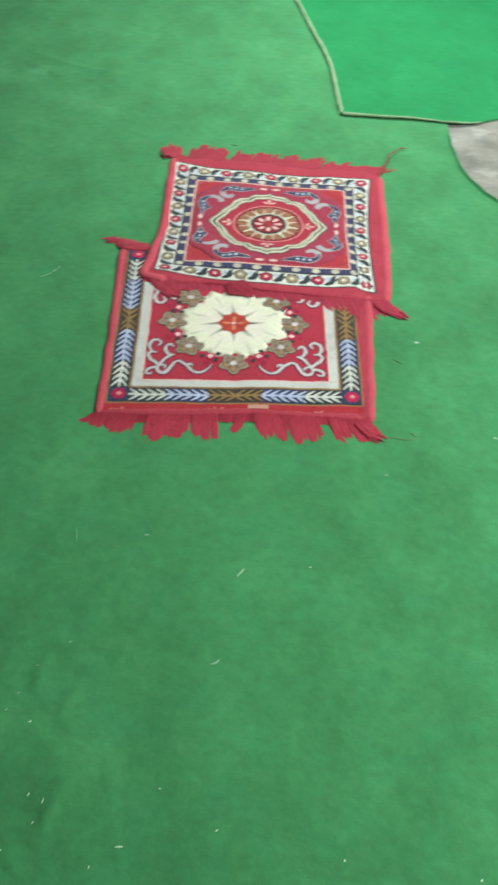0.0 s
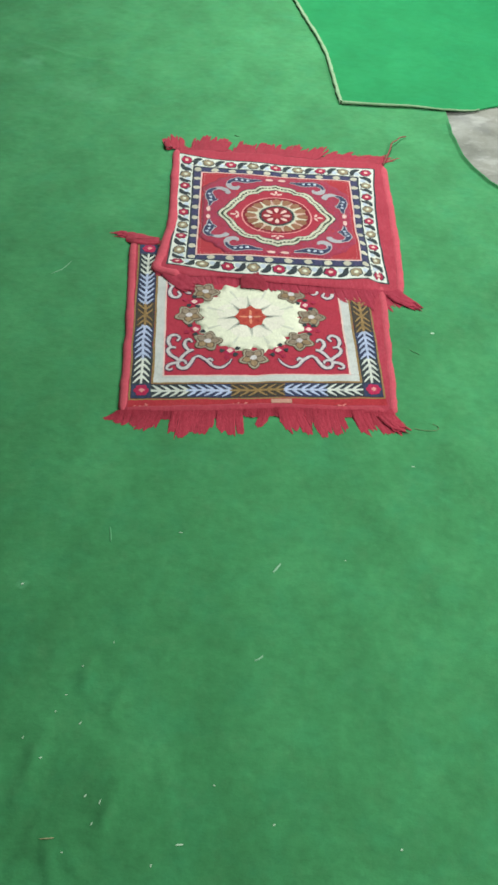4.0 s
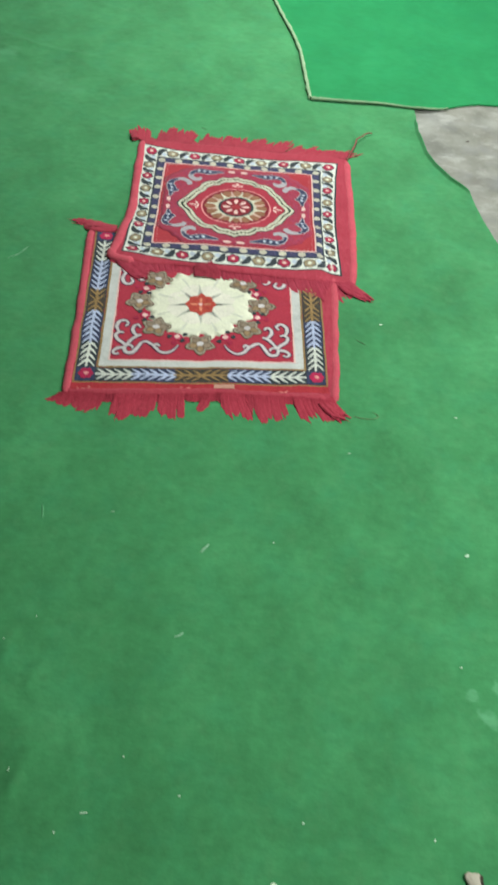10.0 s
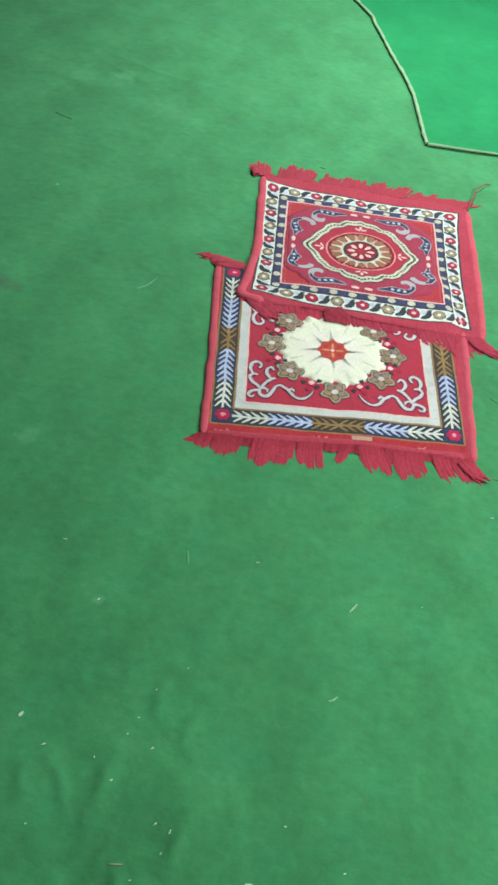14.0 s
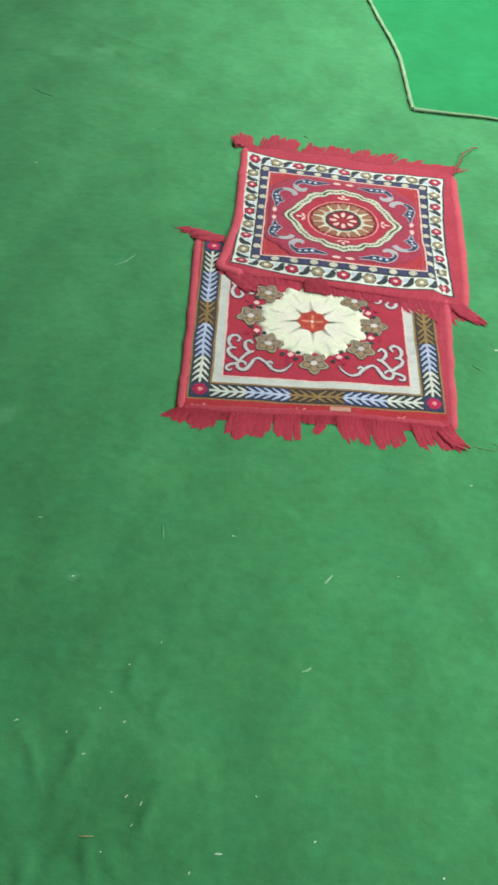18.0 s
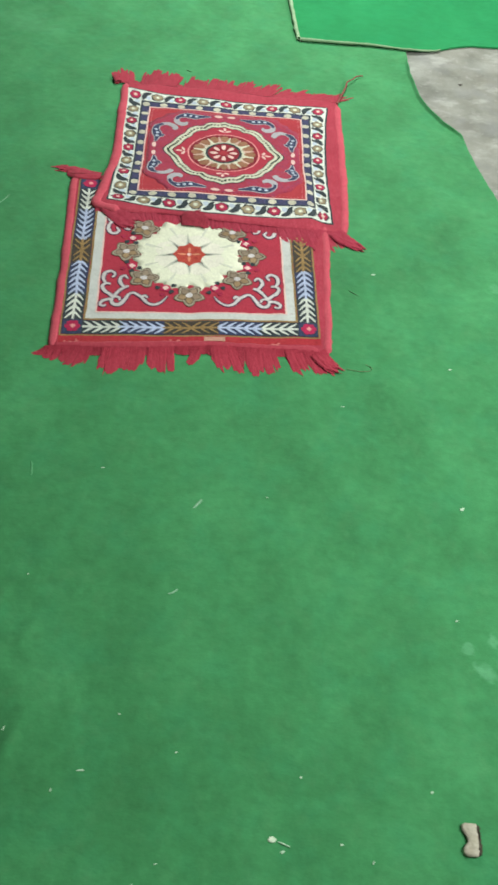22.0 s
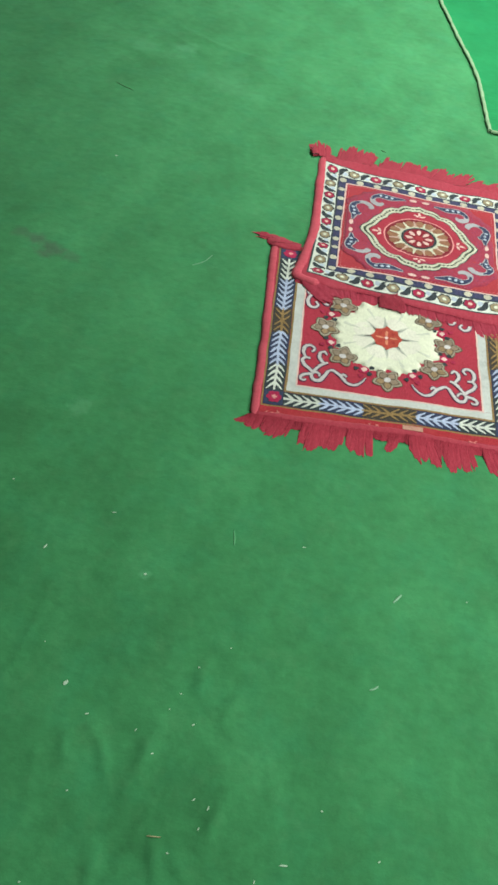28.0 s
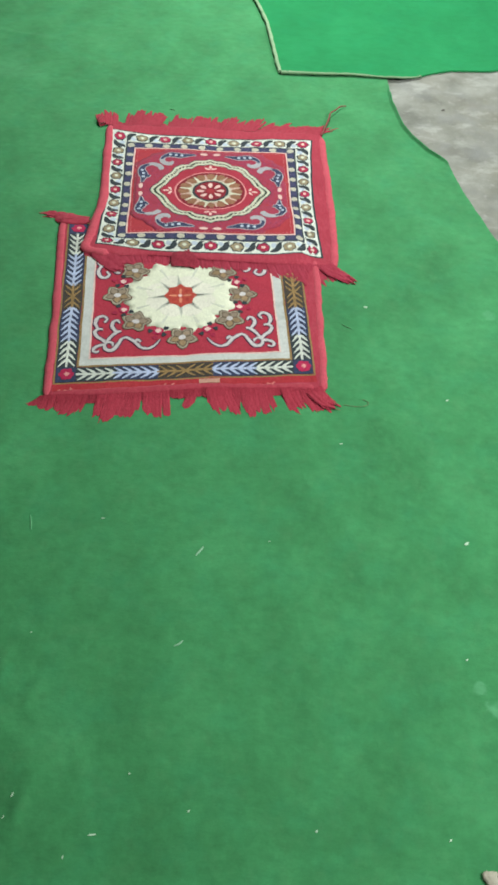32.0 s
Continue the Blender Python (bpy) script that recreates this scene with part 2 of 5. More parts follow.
BERRY = woven("berry_yarn", (0.40, 0.014, 0.072), 0.2)
TAN = woven("tan_yarn", (0.275, 0.135, 0.072), 0.28, worn=(0.36, 0.22, 0.13))
MAROON = woven("maroon_yarn", (0.22, 0.010, 0.022), 0.25)
GOLD = woven("gold_yarn", (0.30, 0.20, 0.075), 0.25)
ORANGE = woven("orange_red_yarn", (0.43, 0.058, 0.038), 0.2)
APRICOT = woven("apricot_yarn", (0.64, 0.24, 0.14), 0.2)
PLUM = woven("plum_red_yarn", (0.36, 0.018, 0.060), 0.25)


# ---- building helpers ----
def mesh(name, verts, faces, material, smooth=True):
    me = bpy.data.meshes.new(name)
    me.from_pydata(verts, [], faces)
    me.materials.append(material)
    me.polygons.foreach_set("use_smooth", [smooth] * len(me.polygons))
    me.update()
    return me


def part(name, me, parent, label=""):
    ob = new(name, me)
    ob.parent = parent
    if parent.type == "EMPTY":
        ob.matrix_parent_inverse = Matrix.Translation(-parent.location)
    return tagged(ob, label)


def thing(name, label, category, group="", at=(0, 0, 0)):
    ob = tagged(new(name), label, category, group)
    ob.location = at
    return ob


def grid(nu, nv, place):
    """Vertices and faces of a sheet; place(i / nu, j / nv) gives a point."""
    verts = [place(i / nu, j / nv) for j in range(nv + 1) for i in range(nu + 1)]
    w = nu + 1
    faces = [(j * w + i, j * w + i + 1, (j + 1) * w + i + 1, (j + 1) * w + i) for j in range(nv) for i in range(nu)]
    return verts, faces


def along(table, y):
    """A smooth curve through (y, x) knots."""
    if y <= table[0][0]:
        return table[0][1]
    for (a, fa), (b, fb) in zip(table, table[1:]):
        if y <= b:
            s = (y - a) / (b - a)
            return fa + (fb - fa) * s
    return table[-1][1]


def smooth_step(a, b, v):
    s = min(1.0, max(0.0, (v - a) / (b - a)))
    return s * s * (3 - 2 * s)


# ---- ground, walls, ceiling ----
floor = new("floor", mesh("floor", *grid(120, 120, lambda u, v: (-3.4 + 6.8 * u, -3 + 9.4 * v, -0.007 + 0.002 * noise.noise((u * 34, v * 47, 0)))), CONCRETE))
tagged(floor, "worn grey concrete floor with dusty stains", "floor", kind="structure")


def slab(name, x0, x1, y0, y1, z0, z1, material, label):
    v = [(x, y, z) for z in (z0, z1) for y in (y0, y1) for x in (x0, x1)]
    f = [(0, 2, 3, 1), (4, 5, 7, 6), (0, 1, 5, 4), (2, 6, 7, 3), (0, 4, 6, 2), (1, 3, 7, 5)]
    return tagged(new(name, mesh(name, v, f, material, False)), label, name.split("_")[0], kind="structure")


slab("wall_west", -3.55, -3.4, -3.15, 6.55, -0.1, 3.0, PLASTER, "plain pale plaster wall closing the room")
slab("wall_east", 3.4, 3.55, -3.15, 6.55, -0.1, 3.0, PLASTER, "plain pale plaster wall closing the room")
slab("wall_south", -3.4, 3.4, -3.15, -3.0, -0.1, 3.0, PLASTER, "plain pale plaster wall closing the room")
slab("wall_north", -3.4, 3.4, 6.4, 6.55, -0.1, 3.0, PLASTER, "plain pale plaster wall closing the room")
slab("ceiling", -3.55, 3.55, -3.15, 6.55, 3.0, 3.12, PLASTER, "plain pale ceiling")


# ---- the large carpet ----
CUT = [(-3.0, 1.6), (0.0, 1.03), (1.0, 0.83), (1.457, 0.745), (1.62, 0.719), (1.74, 0.694), (1.87, 0.668), (2.0, 0.653), (2.05, 0.612),
       (2.12, 0.580), (2.18, 0.564), (2.30, 0.554), (2.36, 0.553), (2.45, 0.560), (2.7, 0.60), (6.3, 0.9)]


CREASES = [((-0.311, 0.530), (-0.322, 0.478), (-0.336, 0.430), 0.0040, 0.013), ((-0.410, 0.522), (-0.382, 0.491), (-0.362, 0.442), 0.0032, 0.010),
           ((-0.256, 0.640), (-0.262, 0.617), (-0.268, 0.596), 0.0034, 0.011), ((-0.209, 0.595), (-0.215, 0.575), (-0.220, 0.556), 0.0030, 0.010),
           ((-0.200, 0.442), (-0.210, 0.417), (-0.221, 0.392), 0.0034, 0.010), ((-0.287, 0.378), (-0.279, 0.355), (-0.270, 0.330), 0.0036, 0.009),
           ((-0.252, 0.359), (-0.242, 0.348), (-0.230, 0.336), 0.0030, 0.008), ((-0.362, 0.366), (-0.357, 0.339), (-0.351, 0.310), 0.0032, 0.010),
           ((-0.438, 0.496), (-0.430, 0.477), (-0.423, 0.458), 0.0028, 0.009), ((-0.272, 0.680), (-0.255, 0.677), (-0.238, 0.671), 0.0022, 0.010)]


def crease_z(x, y):
    """Short pinched folds, trodden into the slack carpet."""
    z = 0.0
    for a, m, b, height, width in CREASES:
        if abs(x - m[0]) > 0.09 or abs(y - m[1]) > 0.12:
            continue
        near, way = 1.0, 0.0
        for k, (p, q) in enumerate(((a, m), (m, b))):
            dx, dy = q[0] - p[0], q[1] - p[1]
            s = max(0.0, min(1.0, ((x - p[0]) * dx + (y - p[1]) * dy) / (dx * dx + dy * dy)))
            d = math.hypot(x - p[0] - s * dx, y - p[1] - s * dy)
            if d < near:
                near, way = d, (k + s) / 2
        z += 1.1 * height * math.exp(-(near / width) ** 2) * (0.45 + 0.55 * math.sin(math.pi * way)) * (1 + 0.5 * noise.noise((x * 60, y * 60, 2)))
    return z


def carpet_z(x, y):
    """Height of the carpet's surface: slack waves and a few trodden rumples."""
    z = 0.0022 * noise.noise((x * 2.1, y * 2.4, 3.0)) + 0.0012 * noise.noise((x * 7, y * 6, 9.0))
    rumple = smooth_step(1.1, 0.5, y) * smooth_step(0.15, -0.25, x)
    z += 0.003 * rumple * noise.noise((x * 9 + y * 4, y * 7 - x * 3, 1.5))
    if rumple > 0:
        fold = max(0.0, 1 - 4.5 * abs(noise.noise((x * 13 - y * 2.5, y * 4.5 + x * 3, 4.5))))
        z += 0.0016 * rumple * fold * smooth_step(-0.2, 0.2, noise.noise((x * 5, y * 4, 12.0)))
        fold = max(0.0, 1 - 4 * abs(noise.noise((x * 9 + y * 6, y * 8 - x * 4, 21.0))))
        z += 0.0018 * rumple * fold * smooth_step(-0.1, 0.3, noise.noise((x * 6, y * 5, 31.0)))
    if y < 0.75 and x < -0.1:
        z += crease_z(x, y)
    far = smooth_step(1.9, 2.4, y) * smooth_step(-0.2, -0.6, x)
    z += 0.003 * far * noise.noise((x * 5, y * 9, 5.5))
    if far > 0:
        ridge = max(0.0, 1 - 4 * abs(noise.noise((x * 3.5 + y * 2, y * 8 + x * 3, 41.0))))
        z += 0.0035 * far * ridge * smooth_step(-0.1, 0.3, noise.noise((x * 4, y * 4, 51.0)))
    return z


def carpet_point(u, v):
    y = -2.95 + 9.2 * v
    edge = along(CUT, y) + 0.003 * noise.noise((0, y * 22, 0))
    x = -3.35 + (edge + 3.35) * u
    gap = edge - x
    lip = smooth_step(1.96, 2.04, y) * smooth_step(2.42, 2.33, y)
    lift = 0.003 * smooth_step(0.028, 0.0, gap) * smooth_step(2.46, 2.40, y) + 0.0085 * lip * smooth_step(0.0070, 0.0005, gap)
    return x, y, carpet_z(x, y) + lift


def carpet_sheet():
    us = [0.62 * i / 40 for i in range(40)] + [0.62 + 0.368 * i / 330 for i in range(330)] + [0.988 + 0.012 * (1 - (1 - i / 16) ** 2) for i in range(17)]
    vs = [0.33 * i / 20 for i in range(20)] + [0.33 + 0.42 * i / 520 for i in range(520)] + [0.75 + 0.25 * i / 16 for i in range(17)]
    verts = [carpet_point(u, v) for v in vs for u in us]
    w = len(us)
    faces = [(j * w + i, j * w + i + 1, (j + 1) * w + i + 1, (j + 1) * w + i) for j in range(len(vs) - 1) for i in range(w - 1)]
    # the cut edge has the felt's thickness
    first = len(verts)
    for j in range(len(vs)):
        x, y, z = verts[j * w + w - 1]
        verts.append((x + 0.001, y, z - 0.0055))
    faces += [(j * w + w - 1, first + j, first + j + 1, (j + 1) * w + w - 1) for j in range(len(vs) - 1)]
    return verts, faces


carpet = new("carpet", mesh("carpet", *carpet_sheet(), CARPET))
tagged(carpet, "worn green felt carpet with a wavy cut edge over concrete", "carpet")

# ---- the fresher green carpet piece on top ----
PATCH_X = [(2.457, 0.251), (2.50, 0.247), (2.77, 0.229), (2.916, 0.204), (3.03, 0.178), (3.33, 0.115), (3.39, 0.108), (3.77, -0.045), (4.5, -0.45), (6.2, -1.6)]
PATCH_Y = [(0.251, 2.457), (0.454, 2.455), (0.552, 2.443), (0.60, 2.447), (0.647, 2.461), (0.70, 2.488), (0.759, 2.508), (0.874, 2.510), (1.0, 2.545), (1.116, 2.579), (2.0, 2.80), (3.3, 3.1)]


def patch_point(u, v):
    x, y = 0.251 + 3.05 * u ** 1.6, 2.457 + 3.7 * v ** 1.5
    drop = (along(PATCH_Y, x) - 2.457) * math.exp(-2.5 * v)
    px, py = x + along(PATCH_X, y) - 0.251, y + drop
    z = 0.0065 + max(carpet_z(px, py), -0.003) + 0.002 * noise.noise((px * 6, py * 6, 2))
    bare = smooth_step(0.004, 0.09, px - along(CUT, py))
    return px, py, z * (1 - bare) + bare * (-0.0005 + 0.0015 * noise.noise((px * 9, py * 6, 4)))


def patch_sheet():
    verts, faces = grid(110, 90, patch_point)
    rim = [i for i in range(111)]
    first = len(verts)
    for i in rim:
        x, y, z = verts[i]
        verts.append((x, y + 0.003, z - 0.006))
    faces += [(first + i, first + i + 1, i + 1, i) for i in range(110)]
    return verts, faces


def ribbon_tube(points, radius, flat=0.6, sides=8):
    """A flattened tube through points (radius may be a function of the way along)."""
    verts, faces = [], []
    n = len(points)
    for i, p in enumerate(points):
        a, b = Vector(points[max(0, i - 1)]), Vector(points[min(n - 1, i + 1)])
        d = (b - a).normalized()
        side = d.cross(Vector((0, 0, 1))).normalized()
        up = side.cross(d)
        r = radius(i / (n - 1)) if callable(radius) else radius
        for k in range(sides):
            t = 2 * math.pi * k / sides
            verts.append(tuple(Vector(p) + side * (math.cos(t) * r) + up * (math.sin(t) * r * flat)))
    for i in range(n - 1):
        for k in range(sides):
            k2 = (k + 1) % sides
            faces.append((i * sides + k, i * sides + k2, (i + 1) * sides + k2, (i + 1) * sides + k))
    faces.append(tuple(range(sides)))
    faces.append(tuple((n - 1) * sides + k for k in reversed(range(sides))))
    return verts, faces


patch = thing("carpet_piece", "fresher bright green carpet piece with a pale rolled edge", "carpet", at=(0.9, 3.4, 0))
part("sheet", mesh("sheet", *patch_sheet(), FRESH), patch)
left_edge = [patch_point(0, v / 200) for v in range(201)]
part("edging", mesh("edging", *ribbon_tube([(x - 0.003 + 0.002 * noise.noise((0, y * 30, 5)), y, z + 0.0015) for x, y, z in left_edge], lambda s: 0.0056 + 0.0020 * noise.noise((s * 55, 0, 0)) + 0.0016 * noise.noise((s * 190, 3, 0)), 0.8), BINDING), patch, "pale green rolled carpet edge")
front_edge = [patch_point(u / 140, 0) for u in range(0, 41)]
part("edging", mesh("edging", *ribbon_tube([(x, y - 0.002, z + 0.001) for x, y, z in front_edge], lambda s: 0.0055 + 0.002 * noise.noise((s * 30, 4, 0)) - 0.003 * s, 0.9), BINDING), patch, "pale green rolled carpet edge")


# ---- drawing on a mat: every woven figure is a thin raised piece of yarn ----
class MatFrame:
    """A mat's woven square, bent onto the ground: p runs across it, q away from its near edge, both 0 to 1 over the pattern."""

    def __init__(self, tl, tr, br, bl, lift, height, bow=None):
        self.c, self.lift, self.height, self.bow = (Vector(tl), Vector(tr), Vector(br), Vector(bl)), lift, height, bow

    def bowed(self, p, q):
        """The cloth has stretched: its border lines bow in and out, less and less towards the hems."""
        b = self.bow

        def shift(v, u, outer0, inner0, inner1, outer1):
            knots = ((0.0, along(outer0, u)), (EDGE, along(inner0, u)), (1 - EDGE, along(inner1, u)), (1.0, along(outer1, u)))
            if v < 0:
                return v + knots[0][1] * smooth_step(-0.055, 0.0, v)
            if v > 1:
                return v + (knots[3][1] - 1) * smooth_step(1.055, 1.0, v)
            for (a, fa), (c, fc) in zip(knots, knots[1:]):
                if v <= c:
                    return fa + (fc - fa) * (v - a) / (c - a)
            return v
        return shift(p, q, b["left"], b["left_in"], b["right_in"], b["right"]), shift(q, p, b["bottom"], b["bottom_in"], b["top_in"], b["top"])

    def flat(self, p, q):
        tl, tr, br, bl = self.c
        if self.bow:
            p, q = self.bowed(p, q)
        p, q = p + 0.004 * noise.noise((p * 2.6, q * 7, self.lift * 100 + tl.y)), q + 0.004 * noise.noise((p * 7, q * 2.6, 30 + tl.y))
        p, q = p + 0.0026 * noise.noise((p * 90, q * 90, 11)), q + 0.0026 * noise.noise((p * 90, q * 90, 47))
        w = bl * ((1 - p) * (1 - q)) + br * (p * (1 - q)) + tr * (p * q) + tl * ((1 - p) * q)
        return w.x, w.y

    def local(self, x, y):
        tl, tr, br, bl = self.c
        a, b = br - bl, tl - bl
        d = Vector((x, y)) - bl
        det = a.x * b.y - a.y * b.x
        return (d.x * b.y - d.y * b.x) / det, (a.x * d.y - a.y * d.x) / det

    def at(self, p, q, layer=0.0):
        x, y = self.flat(p, q)
        return x, y, self.height(x, y, p, q) + self.lift + layer


STEP = 0.00032
EDGE = 0.128  # the width of a patterned border, as a share of the pattern


def lower_height(x, y, p, q):
    return carpet_z(x, y) + 0.0026 * noise.noise((p * 4, q * 5, 8)) + 0.0015 * noise.noise((p * 13, q * 9, 3))


LOWER = MatFrame((-0.254, 1.685), (0.219, 1.705), (0.226, 1.245), (-0.233, 1.217), 0.006, lower_height)


def on_lower(x, y):
    """The part of the lower mat's thickness that lies under a point, 0 to 1."""
    p, q = LOWER.local(x, y)
    return smooth_step(-0.13, -0.07, p) * smooth_step(1.15, 1.07, p) * smooth_step(-0.16, -0.10, q) * smooth_step(1.18, 1.06, q)


def upper_height(x, y, p, q):
    return carpet_z(x, y) + 0.0095 * on_lower(x, y) + (0.0030 * noise.noise((p * 4 + 7, q * 5, 2)) + 0.0015 * noise.noise((p * 12, q * 11, 6))) * smooth_step(-0.1, 0.1, q)


UPPER = MatFrame((-0.209, 2.120), (0.307, 2.086), (0.295, 1.599), (-0.206, 1.629), 0.006, upper_height, {
    "bottom": [(0, -0.012), (0.09, -0.020), (0.23, -0.044), (0.36, -0.045), (0.5, -0.036), (0.63, -0.035), (0.76, -0.025), (0.89, -0.004), (1, -0.008)],
    "bottom_in": [(0, 0.067), (0.26, 0.089), (0.52, 0.107), (1, 0.134)],
    "top_in": [(0, 0.828), (0.13, 0.831), (0.55, 0.844), (0.83, 0.850), (1, 0.850)],
    "top": [(0, 1.004), (0.06, 0.990), (0.15, 0.972), (0.3, 0.966), (0.45, 0.967), (0.6, 0.970), (0.75, 0.979), (0.87, 0.986), (1, 0.999)],
    "left": [(0, 0.000), (0.13, 0.005), (0.36, 0.018), (0.6, 0.014), (0.87, 0.006), (1, 0.006)],
    "left_in": [(0, 0.126), (1, 0.128)], "right_in": [(0, 0.880), (1, 0.868)],
    "right": [(0, 0.995), (0.14, 0.986), (0.37, 0.978), (0.63, 0.980), (0.9, 0.993), (1, 1.000)]})


def curve(points, steps=4):
    """A smooth line through points of any width."""
    out = []
    n = len(points)
    for i in range(n - 1):
        a, b, c, d = (points[max(0, i - 1)], points[i], points[i + 1], points[min(n - 1, i + 2)])
        for k in range(steps):
            t = k / steps
            out.append(tuple(0.5 * (2 * q + (r - p) * t + (2 * p - 5 * q + 4 * r - s) * t * t + (3 * q - p - 3 * r + s) * t ** 3) for p, q, r, s in zip(a, b, c, d)))
    out.append(points[-1])
    return out


def skirt(verts, faces, loop, drop=0.0005):
    first = len(verts)
    for i in loop:
        x, y, z = verts[i]
        verts.append((x, y, z - drop))
    n = len(loop)
    faces += [(loop[i], first + i, first + (i + 1) % n, loop[(i + 1) % n]) for i in range(n)]


def blob(f, cp, cq, outline, layer, rings=1):
    """A filled figure round a centre: outline is a list of (dp, dq)."""
    n = len(outline)
    outline = [(a * k, b * k) for a, b, k in [(a, b, 1 + 0.16 * noise.noise((cp * 31 + a * 70, cq * 31 + b * 70, layer * 0.7))) for a, b in outline]] if max(abs(a) for a, b in outline) < 0.06 else outline
    verts, faces = [f.at(cp, cq, layer * STEP)], []
    for r in range(1, rings + 1):
        verts += [f.at(cp + a * r / rings, cq + b * r / rings, layer * STEP) for a, b in outline]
    faces += [(0, 1 + k, 1 + (k + 1) % n) for k in range(n)]
    for r in range(1, rings):
        o, w = 1 + (r - 1) * n, 1 + r * n
        faces += [(o + k, w + k, w + (k + 1) % n, o + (k + 1) % n) for k in range(n)]
    skirt(verts, faces, [1 + (rings - 1) * n + k for k in range(n)])
    return verts, faces


def oval(rx, ry, n=12, turn=0.0):
    c, s = math.cos(turn), math.sin(turn)
    pts = [(rx * math.cos(2 * math.pi * k / n), ry * math.sin(2 * math.pi * k / n)) for k in range(n)]
    return [(a * c - b * s, a * s + b * c) for a, b in pts]


def petals(r, count, depth, n=None, turn=0.0, sharp=1.0, squash=1.0):
    """A flower's outline."""
    n = n or count * 6
    out = []
    for k in range(n):
        t = 2 * math.pi * k / n
        w = abs(math.cos(count * (t - turn) / 2)) ** sharp
        rr = r * (1 - depth + depth * w)
        out.append((rr * math.cos(t), rr * math.sin(t) * squash))
    return out


def pointed(r, count, turn=0.0, inner=0.52, n=40):
    """The outline of a flower with pointed petals."""
    out = []
    for k in range(n):
        t = 2 * math.pi * k / n
        w = abs(((t - turn) * count / (2 * math.pi) + 0.5) % 1 - 0.5) * 2
        rr = r * (inner + (1 - inner) * (1 - w) ** 0.8)
        out.append((rr * math.cos(t), rr * math.sin(t)))
    return out


def stroke(f, points, layer, steps=4):
    """A line of changing width: points of (p, q, width)."""
    pts = curve(points, steps)
    verts, faces = [], []
    n = len(pts)
    for i, (p, q, w) in enumerate(pts):
        a, b = pts[max(0, i - 1)], pts[min(n - 1, i + 1)]
        dx, dy = b[0] - a[0], b[1] - a[1]
        d = math.hypot(dx, dy) or 1
        nx, ny = -dy / d, dx / d
        w = max(w, 0.0008)
        verts.append(f.at(p + nx * w / 2, q + ny * w / 2, layer * STEP))
        verts.append(f.at(p - nx * w / 2, q - ny * w / 2, layer * STEP))
    faces = [(2 * i, 2 * i + 1, 2 * i + 3, 2 * i + 2) for i in range(n - 1)]
    skirt(verts, faces, [2 * i for i in range(n)] + [2 * i + 1 for i in reversed(range(n))])
    return verts, faces


def join(*pieces):
    verts, faces = [], []
    for v, fs in pieces:
        o = len(verts)
        verts += v
        faces += [tuple(i + o for i in face) for face in fs]
    return verts, faces


def cloth_rect(f, p0, p1, q0, q1, layer, fine=36):
    nu, nv = max(1, round((p1 - p0) * fine)), max(1, round((q1 - q0) * fine))
    return grid(nu, nv, lambda u, v: f.at(p0 + (p1 - p0) * u, q0 + (q1 - q0) * v, layer * STEP))


def band(f, a, b, layer):
    """A square frame from inset a to inset b, as four strips."""
    A, B = 1 - a, 1 - b
    return join(cloth_rect(f, a, A, a, b, layer), cloth_rect(f, a, A, B, A, layer), cloth_rect(f, a, b, b, B, layer), cloth_rect(f, B, A, b, B, layer))


SOFT = ("cloth", "side_binding", "hem_fold", "corner_tassel", "loose_yarn", "fringe_tuft", "field", "flower_ground", "field_ground")


def draw(name, parent, shape, material, label=""):
    return part(name, mesh(name, *shape, material, name in SOFT), parent, label)


def mat_body(f, left, right, bottom, top):
    """The mat's cloth, with rounded edges down to the ground; each margin is a function of the way along."""
    def place(u, v):
        p0, p1 = -left(v), 1 + right(v)
        q0, q1 = -bottom(u), 1 + top(u)
        p, q = p0 + (p1 - p0) * u, q0 + (q1 - q0) * v
        drop = max(0.0065 * (1 - min(1.0, min(u, 1 - u) * 0.55 / 0.010)) ** 2, 0.0025 * (1 - min(1.0, min(v, 1 - v) * 0.55 / 0.008)) ** 2)
        return f.at(p, q, -drop)
    cuts = [0, 0.004, 0.009, 0.015, 0.022] + [0.03 + 0.94 * i / 70 for i in range(71)] + [0.978, 0.985, 0.991, 0.996, 1]
    w = len(cuts)
    verts = [place(u, v) for v in cuts for u in cuts]
    return verts, [(j * w + i, j * w + i + 1, (j + 1) * w + i + 1, (j + 1) * w + i) for j in range(w - 1) for i in range(w - 1)]


def edge_roll(f, points, radius, flat=0.62):
    """A stitched roll along (p, q) points, sunk a little into the cloth."""
    pts = [f.at(p + 0.003 * noise.noise((i * 0.31, radius * 500, 7)), q, -0.0045) for i, (p, q) in enumerate(curve(points, 8))]
    return ribbon_tube(pts, lambda s: 1.12 * radius * (1 + 0.16 * noise.noise((s * 11, radius * 900, 1)) + 0.06 * noise.noise((s * 60, radius * 900, 4))) * (0.35 + 0.65 * smooth_step(0, 0.05, s) * smooth_step(1, 0.95, s)), flat, 10)


def ground_at(x, y):
    """The surface that a fringe lies on."""
    return carpet_z(x, y) + 0.0065 * on_lower(x, y)


